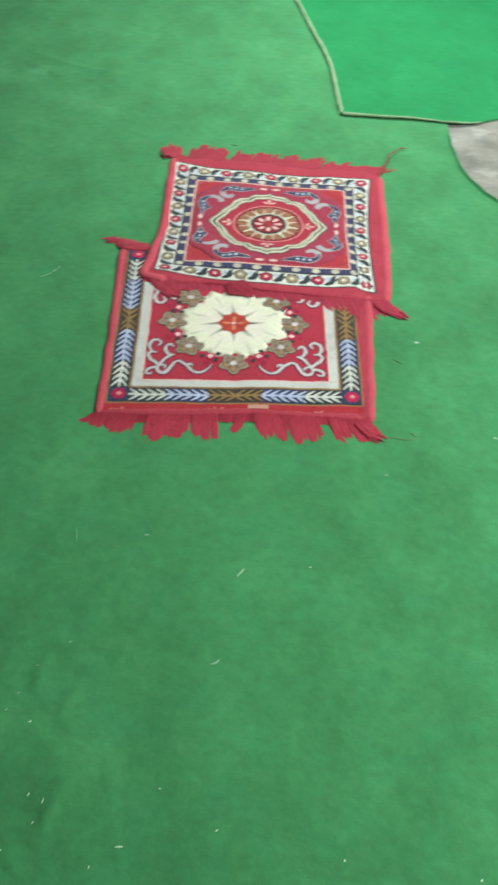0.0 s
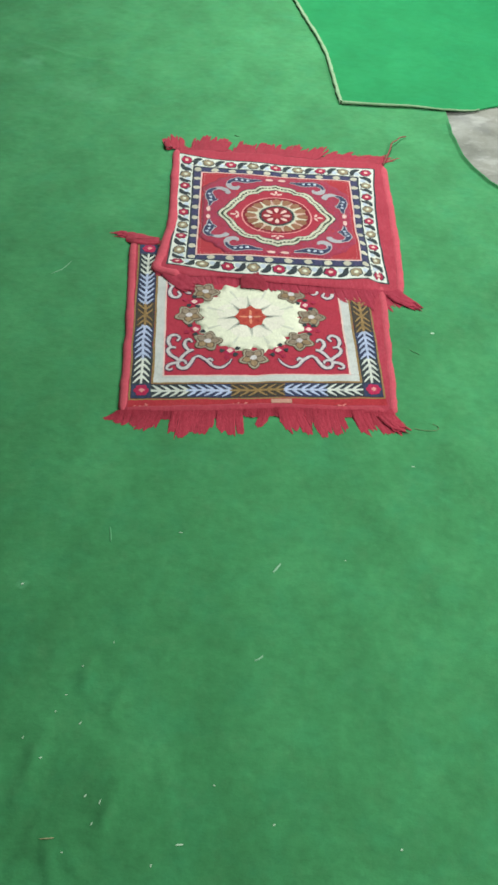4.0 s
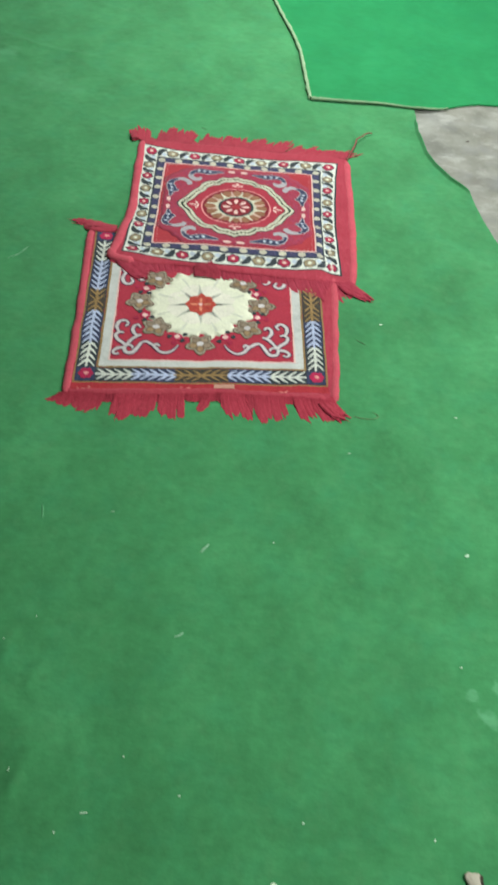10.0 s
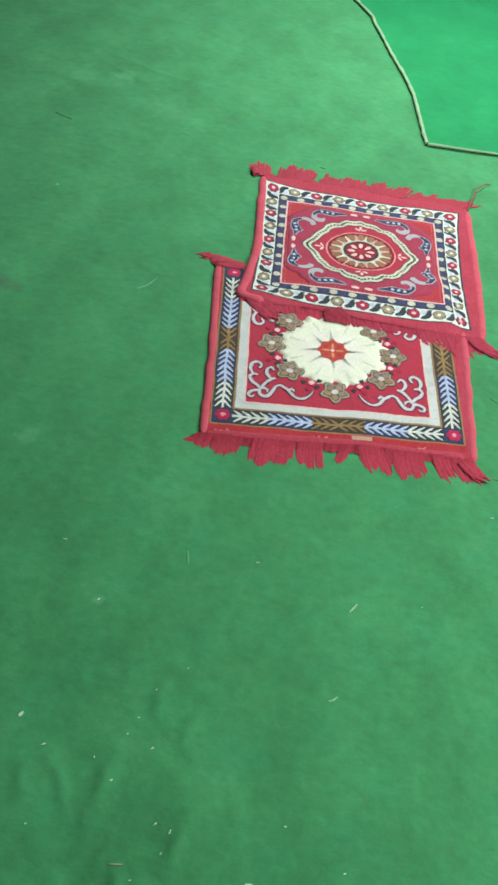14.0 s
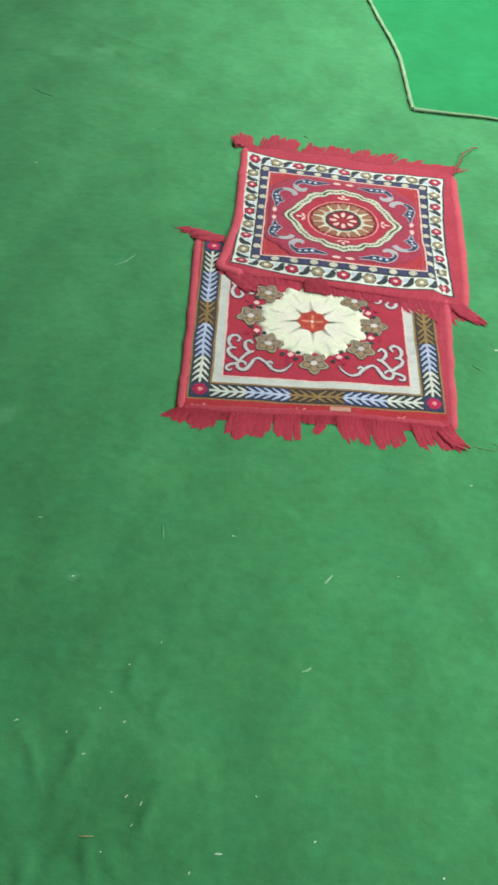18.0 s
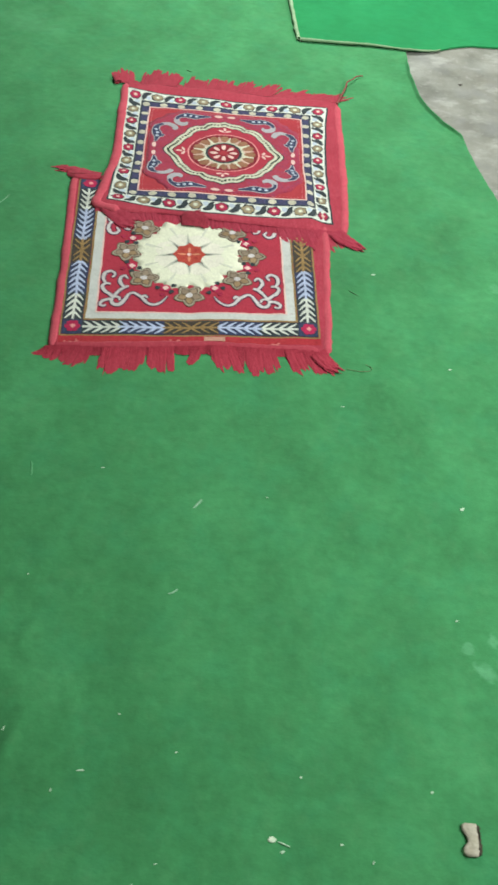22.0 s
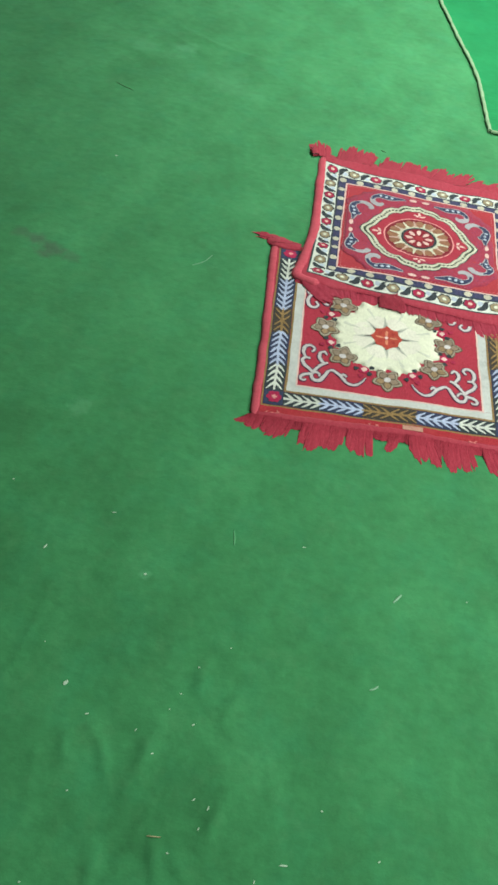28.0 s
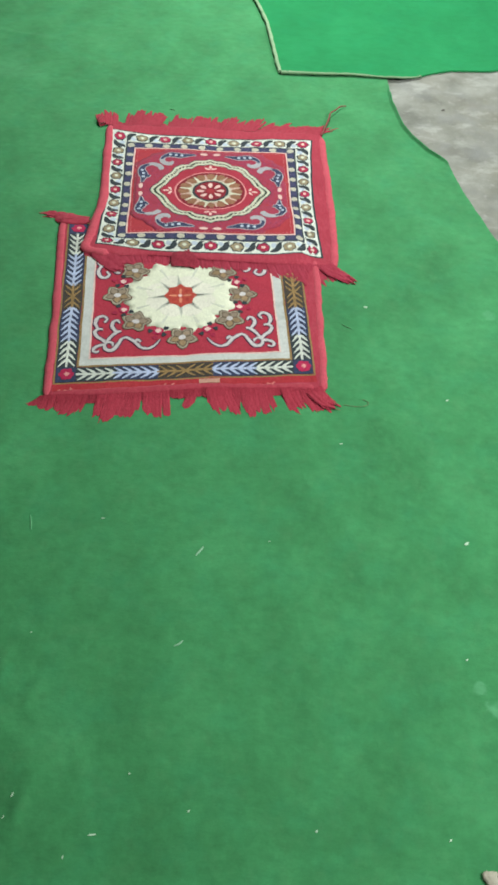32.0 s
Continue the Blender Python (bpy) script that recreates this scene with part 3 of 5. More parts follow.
def tuft(f, p0, p1, q0, length, lean, seed, away=-1, rise=0.0030, taper=0.38, settle=ground_at, tuck=0.004, strand=0.024, ripple=0.0006):
    """Matted fringe yarn from the hem between p0 and p1: a felted tongue with ragged fingers, and loose strands over it."""
    rng = random.Random(seed)
    width = (p1 - p0) * 0.48
    cols = max(5, round(width / 0.0016))
    lock = [rng.uniform(0.72, 1.06) for _ in range(64)]
    rows = 7
    verts = []
    for i in range(cols + 1):
        s = i / cols
        x, y = f.flat(p0 + (p1 - p0) * s, q0)
        at = s * width / 0.0165 + 0.55 * noise.noise((s * width * 70, seed, 3)) + 1
        edge = min(at % 1, 1 - at % 1)
        notch = 2.4 * max(0.0, lock[int(at + 0.5) % 64] - 0.82) * math.exp(-(edge / 0.09) ** 2)
        finger = lock[int(at) % 64] - notch + 0.16 * (at % 1 - 0.5) * math.copysign(1, lean) + 0.20 * noise.noise((s * width * 260, seed * 1.7, 4))
        ln = length * finger * (1 - taper * abs(2 * s - 1) ** 2.4)
        ang = lean + 0.22 * (s - 0.5) + 0.08 * noise.noise((s * width * 120, seed, 9))
        for j in range(rows):
            t = j / (rows - 1)
            xx = x + math.sin(ang) * ln * t + 0.0012 * noise.noise((s * 30, t * 4, seed))
            yy = y + away * (math.cos(ang) * (ln + tuck) * t - tuck)
            z = settle(xx, yy) + rise * (1 - t) ** 1.6 + 0.0016 + ripple * noise.noise((s * width * 300, t * 2, seed)) - 0.001 * t
            verts.append((xx, yy, z))
    faces = [(i * rows + j, i * rows + j + 1, (i + 1) * rows + j + 1, (i + 1) * rows + j) for i in range(cols) for j in range(rows - 1)]
    pieces = [(verts, faces)]
    for k in range(max(3, round(width / strand))):
        s = rng.random()
        x, y = f.flat(p0 + (p1 - p0) * s, q0)
        ln = length * rng.uniform(0.5, 0.95) * (1 - taper * abs(2 * s - 1) ** 3)
        ang = lean + 0.22 * (s - 0.5) + rng.gauss(0, 0.12)
        w0 = rng.uniform(0.0014, 0.0030)
        verts, n = [], 6
        for i in range(n):
            t = i / (n - 1)
            xx, yy = x + math.sin(ang) * ln * t + 0.001 * math.sin(5 * t + k), y + away * (math.cos(ang) * (ln + tuck) * t - tuck)
            w = w0 * (1 - 0.7 * t ** 2)
            z = settle(xx, yy) + rise * (1 - t) ** 1.6 + 0.0021 - 0.0012 * t
            ca, sa = math.cos(ang), math.sin(ang) * away
            verts += [(xx - ca * w / 2, yy + sa * w / 2, z - 0.0009), (xx, yy, z + 0.0005), (xx + ca * w / 2, yy - sa * w / 2, z - 0.0009)]
        faces = []
        for i in range(n - 1):
            a, b = 3 * i, 3 * i + 3
            faces += [(a, a + 1, b + 1, b), (a + 1, a + 2, b + 2, b + 1)]
        pieces.append((verts, faces))
    return join(*pieces)


BROWN_YARN = woven("faded_red_yarn", (0.17, 0.21, 0.10), 0.2)
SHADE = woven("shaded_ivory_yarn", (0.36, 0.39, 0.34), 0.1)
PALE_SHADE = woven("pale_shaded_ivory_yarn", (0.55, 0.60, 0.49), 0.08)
PALE_IVORY = woven("white_ivory_yarn", (0.76, 0.78, 0.65), 0.06)
WORN = woven("worn_pink_yarn", (0.54, 0.16, 0.15), 0.3)
DUSK = woven("dusky_purple_yarn", (0.11, 0.035, 0.075), 0.25)
OLIVE_WARM = woven("warm_olive_yarn", (0.30, 0.215, 0.115), 0.2)
BROWN_DEEP = woven("deep_olive_yarn", (0.12, 0.092, 0.06), 0.2)
# HEM_FOLD: worn pink hem, its colour lightened for the highlight along the fold
HEM_FOLD = woven("worn_highlit_hem", (0.39, 0.042, 0.066), 0.16, worn=(0.50, 0.105, 0.130), streak=(0.37, 0.036, 0.062))
HEM_RED = woven("orange_red_hem", (0.36, 0.022, 0.032), 0.2, worn=(0.43, 0.058, 0.062))
RUST = woven("rust_red_yarn", (0.36, 0.040, 0.028), 0.2)
# ---- the lower mat: ivory flower, leaf border ----
lower_mat = thing("floor_mat", "red mat with ivory flower and leaf border, partly covered", "mat", "fringed floor mats", (0, 1.45, 0))
LEFT = [(0, 0.076), (0.1, 0.074), (0.3, 0.068), (0.5, 0.070), (0.8, 0.077), (0.92, 0.079), (1, 0.074)]
RIGHT = [(0, 0.080), (0.12, 0.096), (0.35, 0.108), (0.6, 0.125), (1, 0.13)]
BOTTOM = [(0, 0.120), (0.2, 0.132), (0.4, 0.129), (0.55, 0.122), (0.85, 0.133), (1, 0.157)]
L_left, L_right, L_bottom = (lambda t: along(LEFT, t)), (lambda t: along(RIGHT, t)), (lambda t: along(BOTTOM, t))
draw("cloth", lower_mat, mat_body(LOWER, L_left, L_right, L_bottom, lambda u: 0.09), HEM)
draw("side_binding", lower_mat, edge_roll(LOWER, [(0.003 - L_left((q + 0.12) / 1.21), q) for q in (-0.115, 0.05, 0.2, 0.4, 0.6, 0.8, 0.95, 1.08)], 0.0090), SIDE, "worn pink-red stitched edge")
draw("side_binding", lower_mat, edge_roll(LOWER, [(1 + L_right((q + 0.13) / 1.22) - 0.010, q) for q in (-0.14, 0.0, 0.15, 0.3, 0.45, 0.6, 0.75)], 0.0084), SIDE, "worn pink-red stitched edge")
draw("hem_fold", lower_mat, edge_roll(LOWER, [(-0.07, -0.098), (0.13, -0.104), (0.36, -0.100), (0.55, -0.096), (0.7, -0.103), (0.87, -0.110), (1.05, -0.122)], 0.0105, 0.60), HEM_FOLD)
draw("care_tag", lower_mat, cloth_rect(LOWER, 0.556, 0.643, -0.080, -0.056, 3.5), woven("beige_tag", (0.46, 0.26, 0.19), 0.2), "small faded beige cloth tag")
draw("hem_strip", lower_mat, cloth_rect(LOWER, -0.052, 1.052, -0.090, -0.050, 0.8), HEM_RED, "orange-red strip beside the hem")
draw("gold_line", lower_mat, band(LOWER, -0.051, -0.044, 1), GOLD)
draw("border_band", lower_mat, band(LOWER, -0.043, 0.043, 2), INK, "black border strip under the leaf pattern")
draw("gold_line", lower_mat, band(LOWER, 0.044, 0.053, 3), GOLD)
draw("white_band", lower_mat, band(LOWER, 0.052, 0.096, 2), CHALK, "grey-white inner border strip")
draw("pink_line", lower_mat, band(LOWER, 0.090, 0.097, 3), BLUSH)
draw("field", lower_mat, cloth_rect(LOWER, 0.096, 0.904, 0.096, 0.904, 1.4), RED, "plain crimson field")


def border_point(side, s, t):
    """s along a side from its first corner, t across it, outwards."""
    return ((s, -t), (1 + t, s), (1 - s, 1 + t), (-t, 1 - s))[side]


for side in range(4):
    if side == 2:
        continue  # wholly under the other mat
    lo, hi = ((0.385, 0.615), (0.385, 0.66), (0.385, 0.615), (0.41, 0.59))[side]
    for a, b, colour, name in ((0.21, lo, NAVY, "navy_ground"), (lo, hi, SOOT, "brown_ground"), (hi, 0.79, NAVY, "navy_ground")):
        corners = [border_point(side, a, -0.040), border_point(side, b, 0.040)]
        ps, qs = sorted(c[0] for c in corners), sorted(c[1] for c in corners)
        draw(name, lower_mat, cloth_rect(LOWER, ps[0], ps[1], qs[0], qs[1], 3), colour)
    for k in range(24):
        s = 0.088 + 0.0374 * k if k < 12 else 0.912 - 0.0374 * (23 - k)
        if side == 1 and s > 0.68:
            continue
        far = abs(s - 0.5)
        gold = lo + 0.025 < s < hi - 0.025
        colour = GOLD if gold else LILAC if far < 0.275 else WHITE
        back = -0.040 if k < 12 else 0.040
        width = 0.009 if gold else 0.0118
        v = [(*border_point(side, s + back, -0.034), 0.004), (*border_point(side, s + back * 0.35, -0.015), width), (*border_point(side, s, 0.0), width)]
        w = [(*border_point(side, s + back, 0.034), 0.004), (*border_point(side, s + back * 0.35, 0.015), width), (*border_point(side, s, 0.0), width)]
        stem = [(*border_point(side, s, 0), 0.011), (*border_point(side, s + back * 0.6, 0), 0.011), (*border_point(side, s + back * 1.12, 0), 0.011)]
        draw("leaf_sprig", lower_mat, join(stroke(LOWER, v, 5, 2), stroke(LOWER, w, 5, 2), stroke(LOWER, stem, 5.4, 1)), colour)

for cp, cq in ((0, 0), (1, 0), (0, 1)):
    draw("corner_ground", lower_mat, cloth_rect(LOWER, cp - 0.041, cp + 0.041, cq - 0.041, cq + 0.041, 3.6), NAVY)
    rose = draw("rosette", lower_mat, blob(LOWER, cp + 0.003, cq + 0.002, petals(0.033, 6, 0.14, 36), 6), BERRY, "berry-red corner rosette")
    draw("rosette_heart", rose, blob(LOWER, cp + 0.004, cq + 0.003, petals(0.012, 4, 0.35, 24), 7.2), ROSE)

# the ivory flower: eight broad notched petals round an orange-red star
CX, CY = 0.485, 0.487
def ivory_outline(n=192):
    """Eight broad petals with three pointed teeth each."""
    out = []
    for k in range(n):
        t = 2 * math.pi * k / n
        lobe = abs(math.cos(4 * (t - math.pi / 8)))
        tooth = abs((t * 24 / (2 * math.pi) + 0.35 + 0.25 * noise.noise((t * 2, 4, 1))) % 1 - 0.5) * 2
        r = 0.190 + 0.036 * lobe ** 0.6 + 0.027 * tooth ** 1.3 + 0.014 * noise.noise((t * 3, 0, 5))
        out.append((1.08 * r * math.cos(t), 1.03 * r * math.sin(t)))
    return out


draw("flower_ground", lower_mat, blob(LOWER, CX, CY, ivory_outline(), 2.4, 6), CREAM, "large ivory flower with notched petals")
draw("petal_base", lower_mat, blob(LOWER, CX, CY, [(1.1 * u, v) for u, v in petals(0.150, 8, 0.16, 64, math.pi / 8)], 2.7, 4), PALE_IVORY)
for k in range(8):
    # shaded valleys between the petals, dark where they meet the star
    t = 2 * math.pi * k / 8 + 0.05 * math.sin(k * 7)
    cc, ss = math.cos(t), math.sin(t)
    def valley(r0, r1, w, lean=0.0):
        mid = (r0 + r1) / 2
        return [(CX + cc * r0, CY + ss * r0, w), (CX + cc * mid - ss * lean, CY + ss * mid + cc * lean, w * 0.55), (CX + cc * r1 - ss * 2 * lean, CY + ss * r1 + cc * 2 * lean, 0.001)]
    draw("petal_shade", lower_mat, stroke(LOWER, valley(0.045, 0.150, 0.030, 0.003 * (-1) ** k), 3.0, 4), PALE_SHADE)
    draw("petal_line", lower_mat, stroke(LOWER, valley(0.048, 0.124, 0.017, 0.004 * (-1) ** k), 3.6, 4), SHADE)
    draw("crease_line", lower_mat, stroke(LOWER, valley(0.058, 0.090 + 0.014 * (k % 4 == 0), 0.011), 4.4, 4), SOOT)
    far = t + math.pi / 8
    c2, s2 = math.cos(far), math.sin(far)
    draw("petal_line", lower_mat, stroke(LOWER, [(CX + c2 * 0.130, CY + s2 * 0.124, 0.001), (CX + c2 * 0.175, CY + s2 * 0.166, 0.010), (CX + c2 * 0.215, CY + s2 * 0.204, 0.014)], 3.0, 4), PALE_SHADE)
star_line = []
for k in range(8):
    u, v = 2 * math.pi * k / 8, 2 * math.pi * (k + 0.5) / 8
    r = (0.080, 0.076)[k % 2]
    star_line += [(0.92 * r * math.cos(u), 1.04 * r * math.sin(u)), (0.060 * math.cos(v), 0.066 * math.sin(v))]
star = draw("flower_star", lower_mat, blob(LOWER, CX, CY, star_line, 5.4, 2), ORANGE, "orange-red star in the flower's heart")
for k in range(4):
    t = math.pi / 2 * k
    draw("star_ray", star, blob(LOWER, CX + 0.031 * math.cos(t), CY + 0.031 * math.sin(t), oval(0.020, 0.007, 10, t), 6.6), APRICOT)
    draw("star_edge", star, blob(LOWER, CX + 0.040 * math.cos(t + 0.785), CY + 0.040 * math.sin(t + 0.785), oval(0.013, 0.008, 10, t + 0.785), 6.4), RUST)
draw("star_dot", star, blob(LOWER, CX, CY, oval(0.010, 0.010, 10), 7), BLUSH)

OLIVE_AT = [(0.284, 0.316), (0.202, 0.500), (0.277, 0.666), (0.681, 0.657), (0.763, 0.487), (0.698, 0.315), (0.489, 0.205)]
for n, (p, q) in enumerate(OLIVE_AT):
    turn = math.atan2(q - CY, p - CX) + 0.3 * (n % 2)
    rim = draw("side_flower", lower_mat, blob(LOWER, p, q, pointed(0.073, 5, turn, 0.60), 5.2, 2), BROWN_DEEP, "olive five-petalled flower with a dark outline")
    draw("flower_rim", rim, blob(LOWER, p, q, pointed(0.067, 5, turn, 0.60), 6.0, 2), KHAKI)
    for k in range(5):
        t = turn + 2 * math.pi * k / 5
        leaf = [(a * math.cos(t) - b * math.sin(t), a * math.sin(t) + b * math.cos(t)) for a, b in ((-0.022, 0), (-0.012, 0.012), (0.004, 0.020), (0.017, 0.014), (0.030, 0), (0.017, -0.014), (0.004, -0.020), (-0.012, -0.012))]
        draw("petal_edge", rim, blob(LOWER, p + 0.028 * math.cos(t), q + 0.028 * math.sin(t), leaf, 6.6 + 0.1 * (k % 2)), BROWN_DEEP)
        brown = math.sin(t) < -0.3
        draw("olive_petal", rim, blob(LOWER, p + 0.027 * math.cos(t), q + 0.027 * math.sin(t), [(0.82 * a, 0.82 * b) for a, b in leaf], 7.2 + 0.2 * (k % 2)), OLIVE_WARM if brown else OLIVE)
        g = t + math.pi / 5
        draw("petal_gap", rim, stroke(LOWER, [(p + 0.014 * math.cos(g), q + 0.014 * math.sin(g), 0.002), (p + 0.026 * math.cos(g), q + 0.026 * math.sin(g), 0.0035), (p + 0.036 * math.cos(g), q + 0.036 * math.sin(g), 0.0045)], 7.6, 2), BROWN_DEEP)
    draw("flower_heart", rim, blob(LOWER, p, q, oval(0.0155, 0.0145, 10), 8.4), SCROLL)

for p, q in [(0.743, 0.576), (0.747, 0.399), (0.598, 0.251), (0.225, 0.594), (0.231, 0.398), (0.385, 0.252)]:
    out = math.atan2(q - CY, p - CX)
    ball = draw("berry", lower_mat, blob(LOWER, p, q, petals(0.024, 5, 0.2, 30), 5.2), BERRY, "berry with black leaves")
    draw("berry_light", ball, blob(LOWER, p, q, petals(0.014, 4, 0.25, 24), 6.6), BLUSH)
    for d, r, side in ((0.036, 0.013, 1.2), (0.036, 0.013, -1.2), (0.036, 0.012, 2.4), (0.044, 0.013, 0.1)):
        draw("berry_leaf", ball, blob(LOWER, p + d * math.cos(out + side), q + d * math.sin(out + side), petals(r, 3, 0.3, 18, out), 6.2), INK if side != 0.1 else PLUM)

SCROLLS = {
    "a": [(0.596, 0.199, 0.003), (0.615, 0.166, 0.007), (0.646, 0.142, 0.011), (0.679, 0.151, 0.012), (0.706, 0.187, 0.013), (0.741, 0.215, 0.011), (0.763, 0.207, 0.010)],
    "a2": [(0.706, 0.187, 0.012), (0.691, 0.199, 0.011), (0.680, 0.184, 0.007)],
    "b": [(0.763, 0.207, 0.011), (0.779, 0.171, 0.014), (0.800, 0.140, 0.016), (0.827, 0.145, 0.014), (0.836, 0.173, 0.011), (0.822, 0.190, 0.010), (0.802, 0.182, 0.009), (0.800, 0.166, 0.006)],
    "c": [(0.834, 0.176, 0.012), (0.862, 0.170, 0.013), (0.880, 0.156, 0.012), (0.882, 0.138, 0.010), (0.868, 0.131, 0.009), (0.858, 0.141, 0.006)],
    "d": [(0.826, 0.180, 0.012), (0.847, 0.207, 0.013), (0.871, 0.229, 0.014), (0.881, 0.257, 0.012), (0.866, 0.275, 0.010), (0.846, 0.272, 0.008)],
    "d2": [(0.866, 0.273, 0.010), (0.880, 0.309, 0.013), (0.872, 0.346, 0.014), (0.848, 0.358, 0.012), (0.831, 0.337, 0.010), (0.843, 0.315, 0.006)],
    "e": [(0.832, 0.184, 0.010), (0.809, 0.224, 0.012), (0.785, 0.249, 0.013), (0.766, 0.256, 0.008)],
    "e2": [(0.785, 0.249, 0.010), (0.806, 0.283, 0.013), (0.804, 0.315, 0.012), (0.787, 0.327, 0.010), (0.774, 0.306, 0.006)],
}


def scroll_set(flip_p, flip_q, keep):
    def move(p, q, w):
        return (2 * CX - p + 0.020 if flip_p else p, 2 * CY - q + 0.01 if flip_q else q, w)
    lines = [[move(pt[0], pt[1], pt[2] * 1.12) for pt in line] for key, line in SCROLLS.items() if key in keep]
    under = draw("scroll", lower_mat, join(*[stroke(LOWER, [(p, q, w + 0.011) for p, q, w in line], 3.4) for line in lines]), DUSK, "lilac-white scroll with a dark outline")
    draw("scroll_light", under, join(*[stroke(LOWER, line, 4.8 + 0.2 * n) for n, line in enumerate(lines)]), SCROLL)


scroll_set(False, False, SCROLLS)
scroll_set(True, False, SCROLLS)
scroll_set(False, True, ("d2", "d", "e2"))
scroll_set(True, True, ("d2", "e2", "d"))

FRINGE_LOWER = [(-0.10, -0.05, 0.034, -1.0), (-0.09, -0.01, 0.034, -0.35), (-0.01, 0.10, 0.054, -0.45), (0.10, 0.14, 0.012, -0.2), (0.135, 0.27, 0.060, -0.1), (0.25, 0.315, 0.056, -0.15), (0.325, 0.43, 0.058, 0.02),
                (0.44, 0.49, 0.013, 0.5), (0.485, 0.53, 0.022, 0.2), (0.515, 0.55, 0.048, -0.35), (0.56, 0.60, 0.016, 0.1), (0.58, 0.70, 0.062, 0.28), (0.685, 0.73, 0.054, 0.05), (0.725, 0.85, 0.060, 0.18),
                (0.86, 0.90, 0.014, 0.3), (0.89, 1.01, 0.062, 0.42), (0.97, 1.07, 0.056, 0.35), (1.0, 1.075, 0.060, 0.62)]
for n, (a, b, ln, lean) in enumerate(FRINGE_LOWER):
    mid = (a + b) / 2
    draw("fringe_tuft", lower_mat, tuft(LOWER, a, b, -L_bottom((mid + 0.09) / 1.2), ln, lean, 40 + n), FRINGE, "")
# a short layer of yarn ends all along the hem
for n in range(9):
    a = -0.085 + 1.16 * n / 9
    draw("fringe_tuft", lower_mat, tuft(LOWER, a, a + 1.16 / 9, -L_bottom((a + 0.15) / 1.2), 0.010, 0.1 * math.sin(n * 2.3), 80 + n, taper=0.1), FRINGE)
def flap(f, points, seed, rise=0.0075, settle=ground_at):
    """A tapering tongue of matted cloth and yarn along (p, q, width) knots, frayed at its end."""
    line = curve(points, 6)
    last = len(line) - 1

    def place(u, v):
        i = round(u * last)
        (p, q, w), a, b = line[i], line[max(0, i - 1)], line[min(last, i + 1)]
        dx, dy = b[0] - a[0], b[1] - a[1]
        d = math.hypot(dx, dy) or 1
        side, fray = w * (v - 0.5) + 0.010 * u * noise.noise((u * 6, v * 5, seed)), 0.075 * u ** 3 * (noise.noise((v * 7, seed, 1)) + 0.5 * noise.noise((v * 19, seed, 8)))
        x, y = f.flat(p - dy / d * side + dx / d * fray, q + dx / d * side + dy / d * fray)
        return x, y, settle(x, y) + 0.0012 + rise * (1 - u) ** 0.8 + 0.0012 * math.sin(math.pi * v) * (1 - 0.6 * u) + 0.0016 * noise.noise((u * 5, v * 7, seed)) - (0.003 * (1 - u) if v in (0, 1) else 0)
    return grid(last, 18, place)


# the far corner: a folded cloth corner running out into a frayed flap
draw("corner_tassel", lower_mat, flap(LOWER, [(0.050, 1.066, 0.050), (0.000, 1.074, 0.075), (-0.045, 1.090, 0.096), (-0.074, 1.110, 0.096), (-0.096, 1.132, 0.066), (-0.116, 1.138, 0.052), (-0.138, 1.142, 0.050), (-0.154, 1.142, 0.046)], 4, 0.0020), HEM, "frayed cloth flap at the corner")
draw("corner_tassel", lower_mat, flap(LOWER, [(1.035, -0.140, 0.080), (1.056, -0.176, 0.072), (1.076, -0.204, 0.064), (1.096, -0.222, 0.054), (1.110, -0.232, 0.040)], 11, 0.006), FRINGE, "frayed cloth flap at the corner")
draw("fringe_tuft", lower_mat, tuft(LOWER, -0.09, 0.03, 1.085, 0.010, 0.3, 96, away=1, taper=0.1), FRINGE)
fleck_rng = random.Random(12)
for p0, p1, q in ((-0.03, 0.075, -0.083), (0.385, 0.47, -0.080), (0.84, 0.90, -0.092)):
    flecks = []
    for k in range(6):
        flecks.append(blob(LOWER, fleck_rng.uniform(p0, p1), q + fleck_rng.gauss(0, 0.005), oval(fleck_rng.uniform(0.004, 0.008), fleck_rng.uniform(0.003, 0.006), 7, fleck_rng.uniform(-0.6, 0.6)), 3.2 + 0.2 * k))
    tagged(draw("worn_flecks", lower_mat, join(*flecks), WORN), kind="stuff")
hair = [(0.297, 1.148), (0.317, 1.143), (0.338, 1.144), (0.345, 1.153), (0.335, 1.161)]
draw("loose_yarn", lower_mat, ribbon_tube([(x, y, carpet_z(x, y) + 0.001) for x, y in curve(hair, 6)], 0.0005, 1, 5), BROWN_YARN)

STRAW_YARN = woven("grey_cream_yarn", (0.52, 0.52, 0.40), 0.15)
STRAW_LIGHT = woven("greenish_cream_yarn", (0.60, 0.62, 0.47), 0.15)
PALE_TAN = woven("pale_tan_yarn", (0.56, 0.40, 0.32), 0.15)
OLIVE_SOFT = woven("light_olive_yarn", (0.30, 0.25, 0.14), 0.2)
# ---- the upper mat: round medallion, flower border ----
upper_mat = thing("floor_mat", "red mat with round medallion, overlapping another mat", "mat", "fringed floor mats", (0.05, 1.86, 0))
U_LEFT = [(0, 0.052), (0.10, 0.046), (0.25, 0.027), (0.42, 0.017), (0.7, 0.015), (0.9, 0.016), (1, 0.018)]
U_RIGHT = [(0, 0.056), (0.2, 0.070), (0.5, 0.072), (0.8, 0.068), (1, 0.064)]
U_BOTTOM = [(0, 0.045), (0.06, 0.070), (0.15, 0.088), (0.3, 0.072), (0.5, 0.086), (0.8, 0.090), (1, 0.078)]
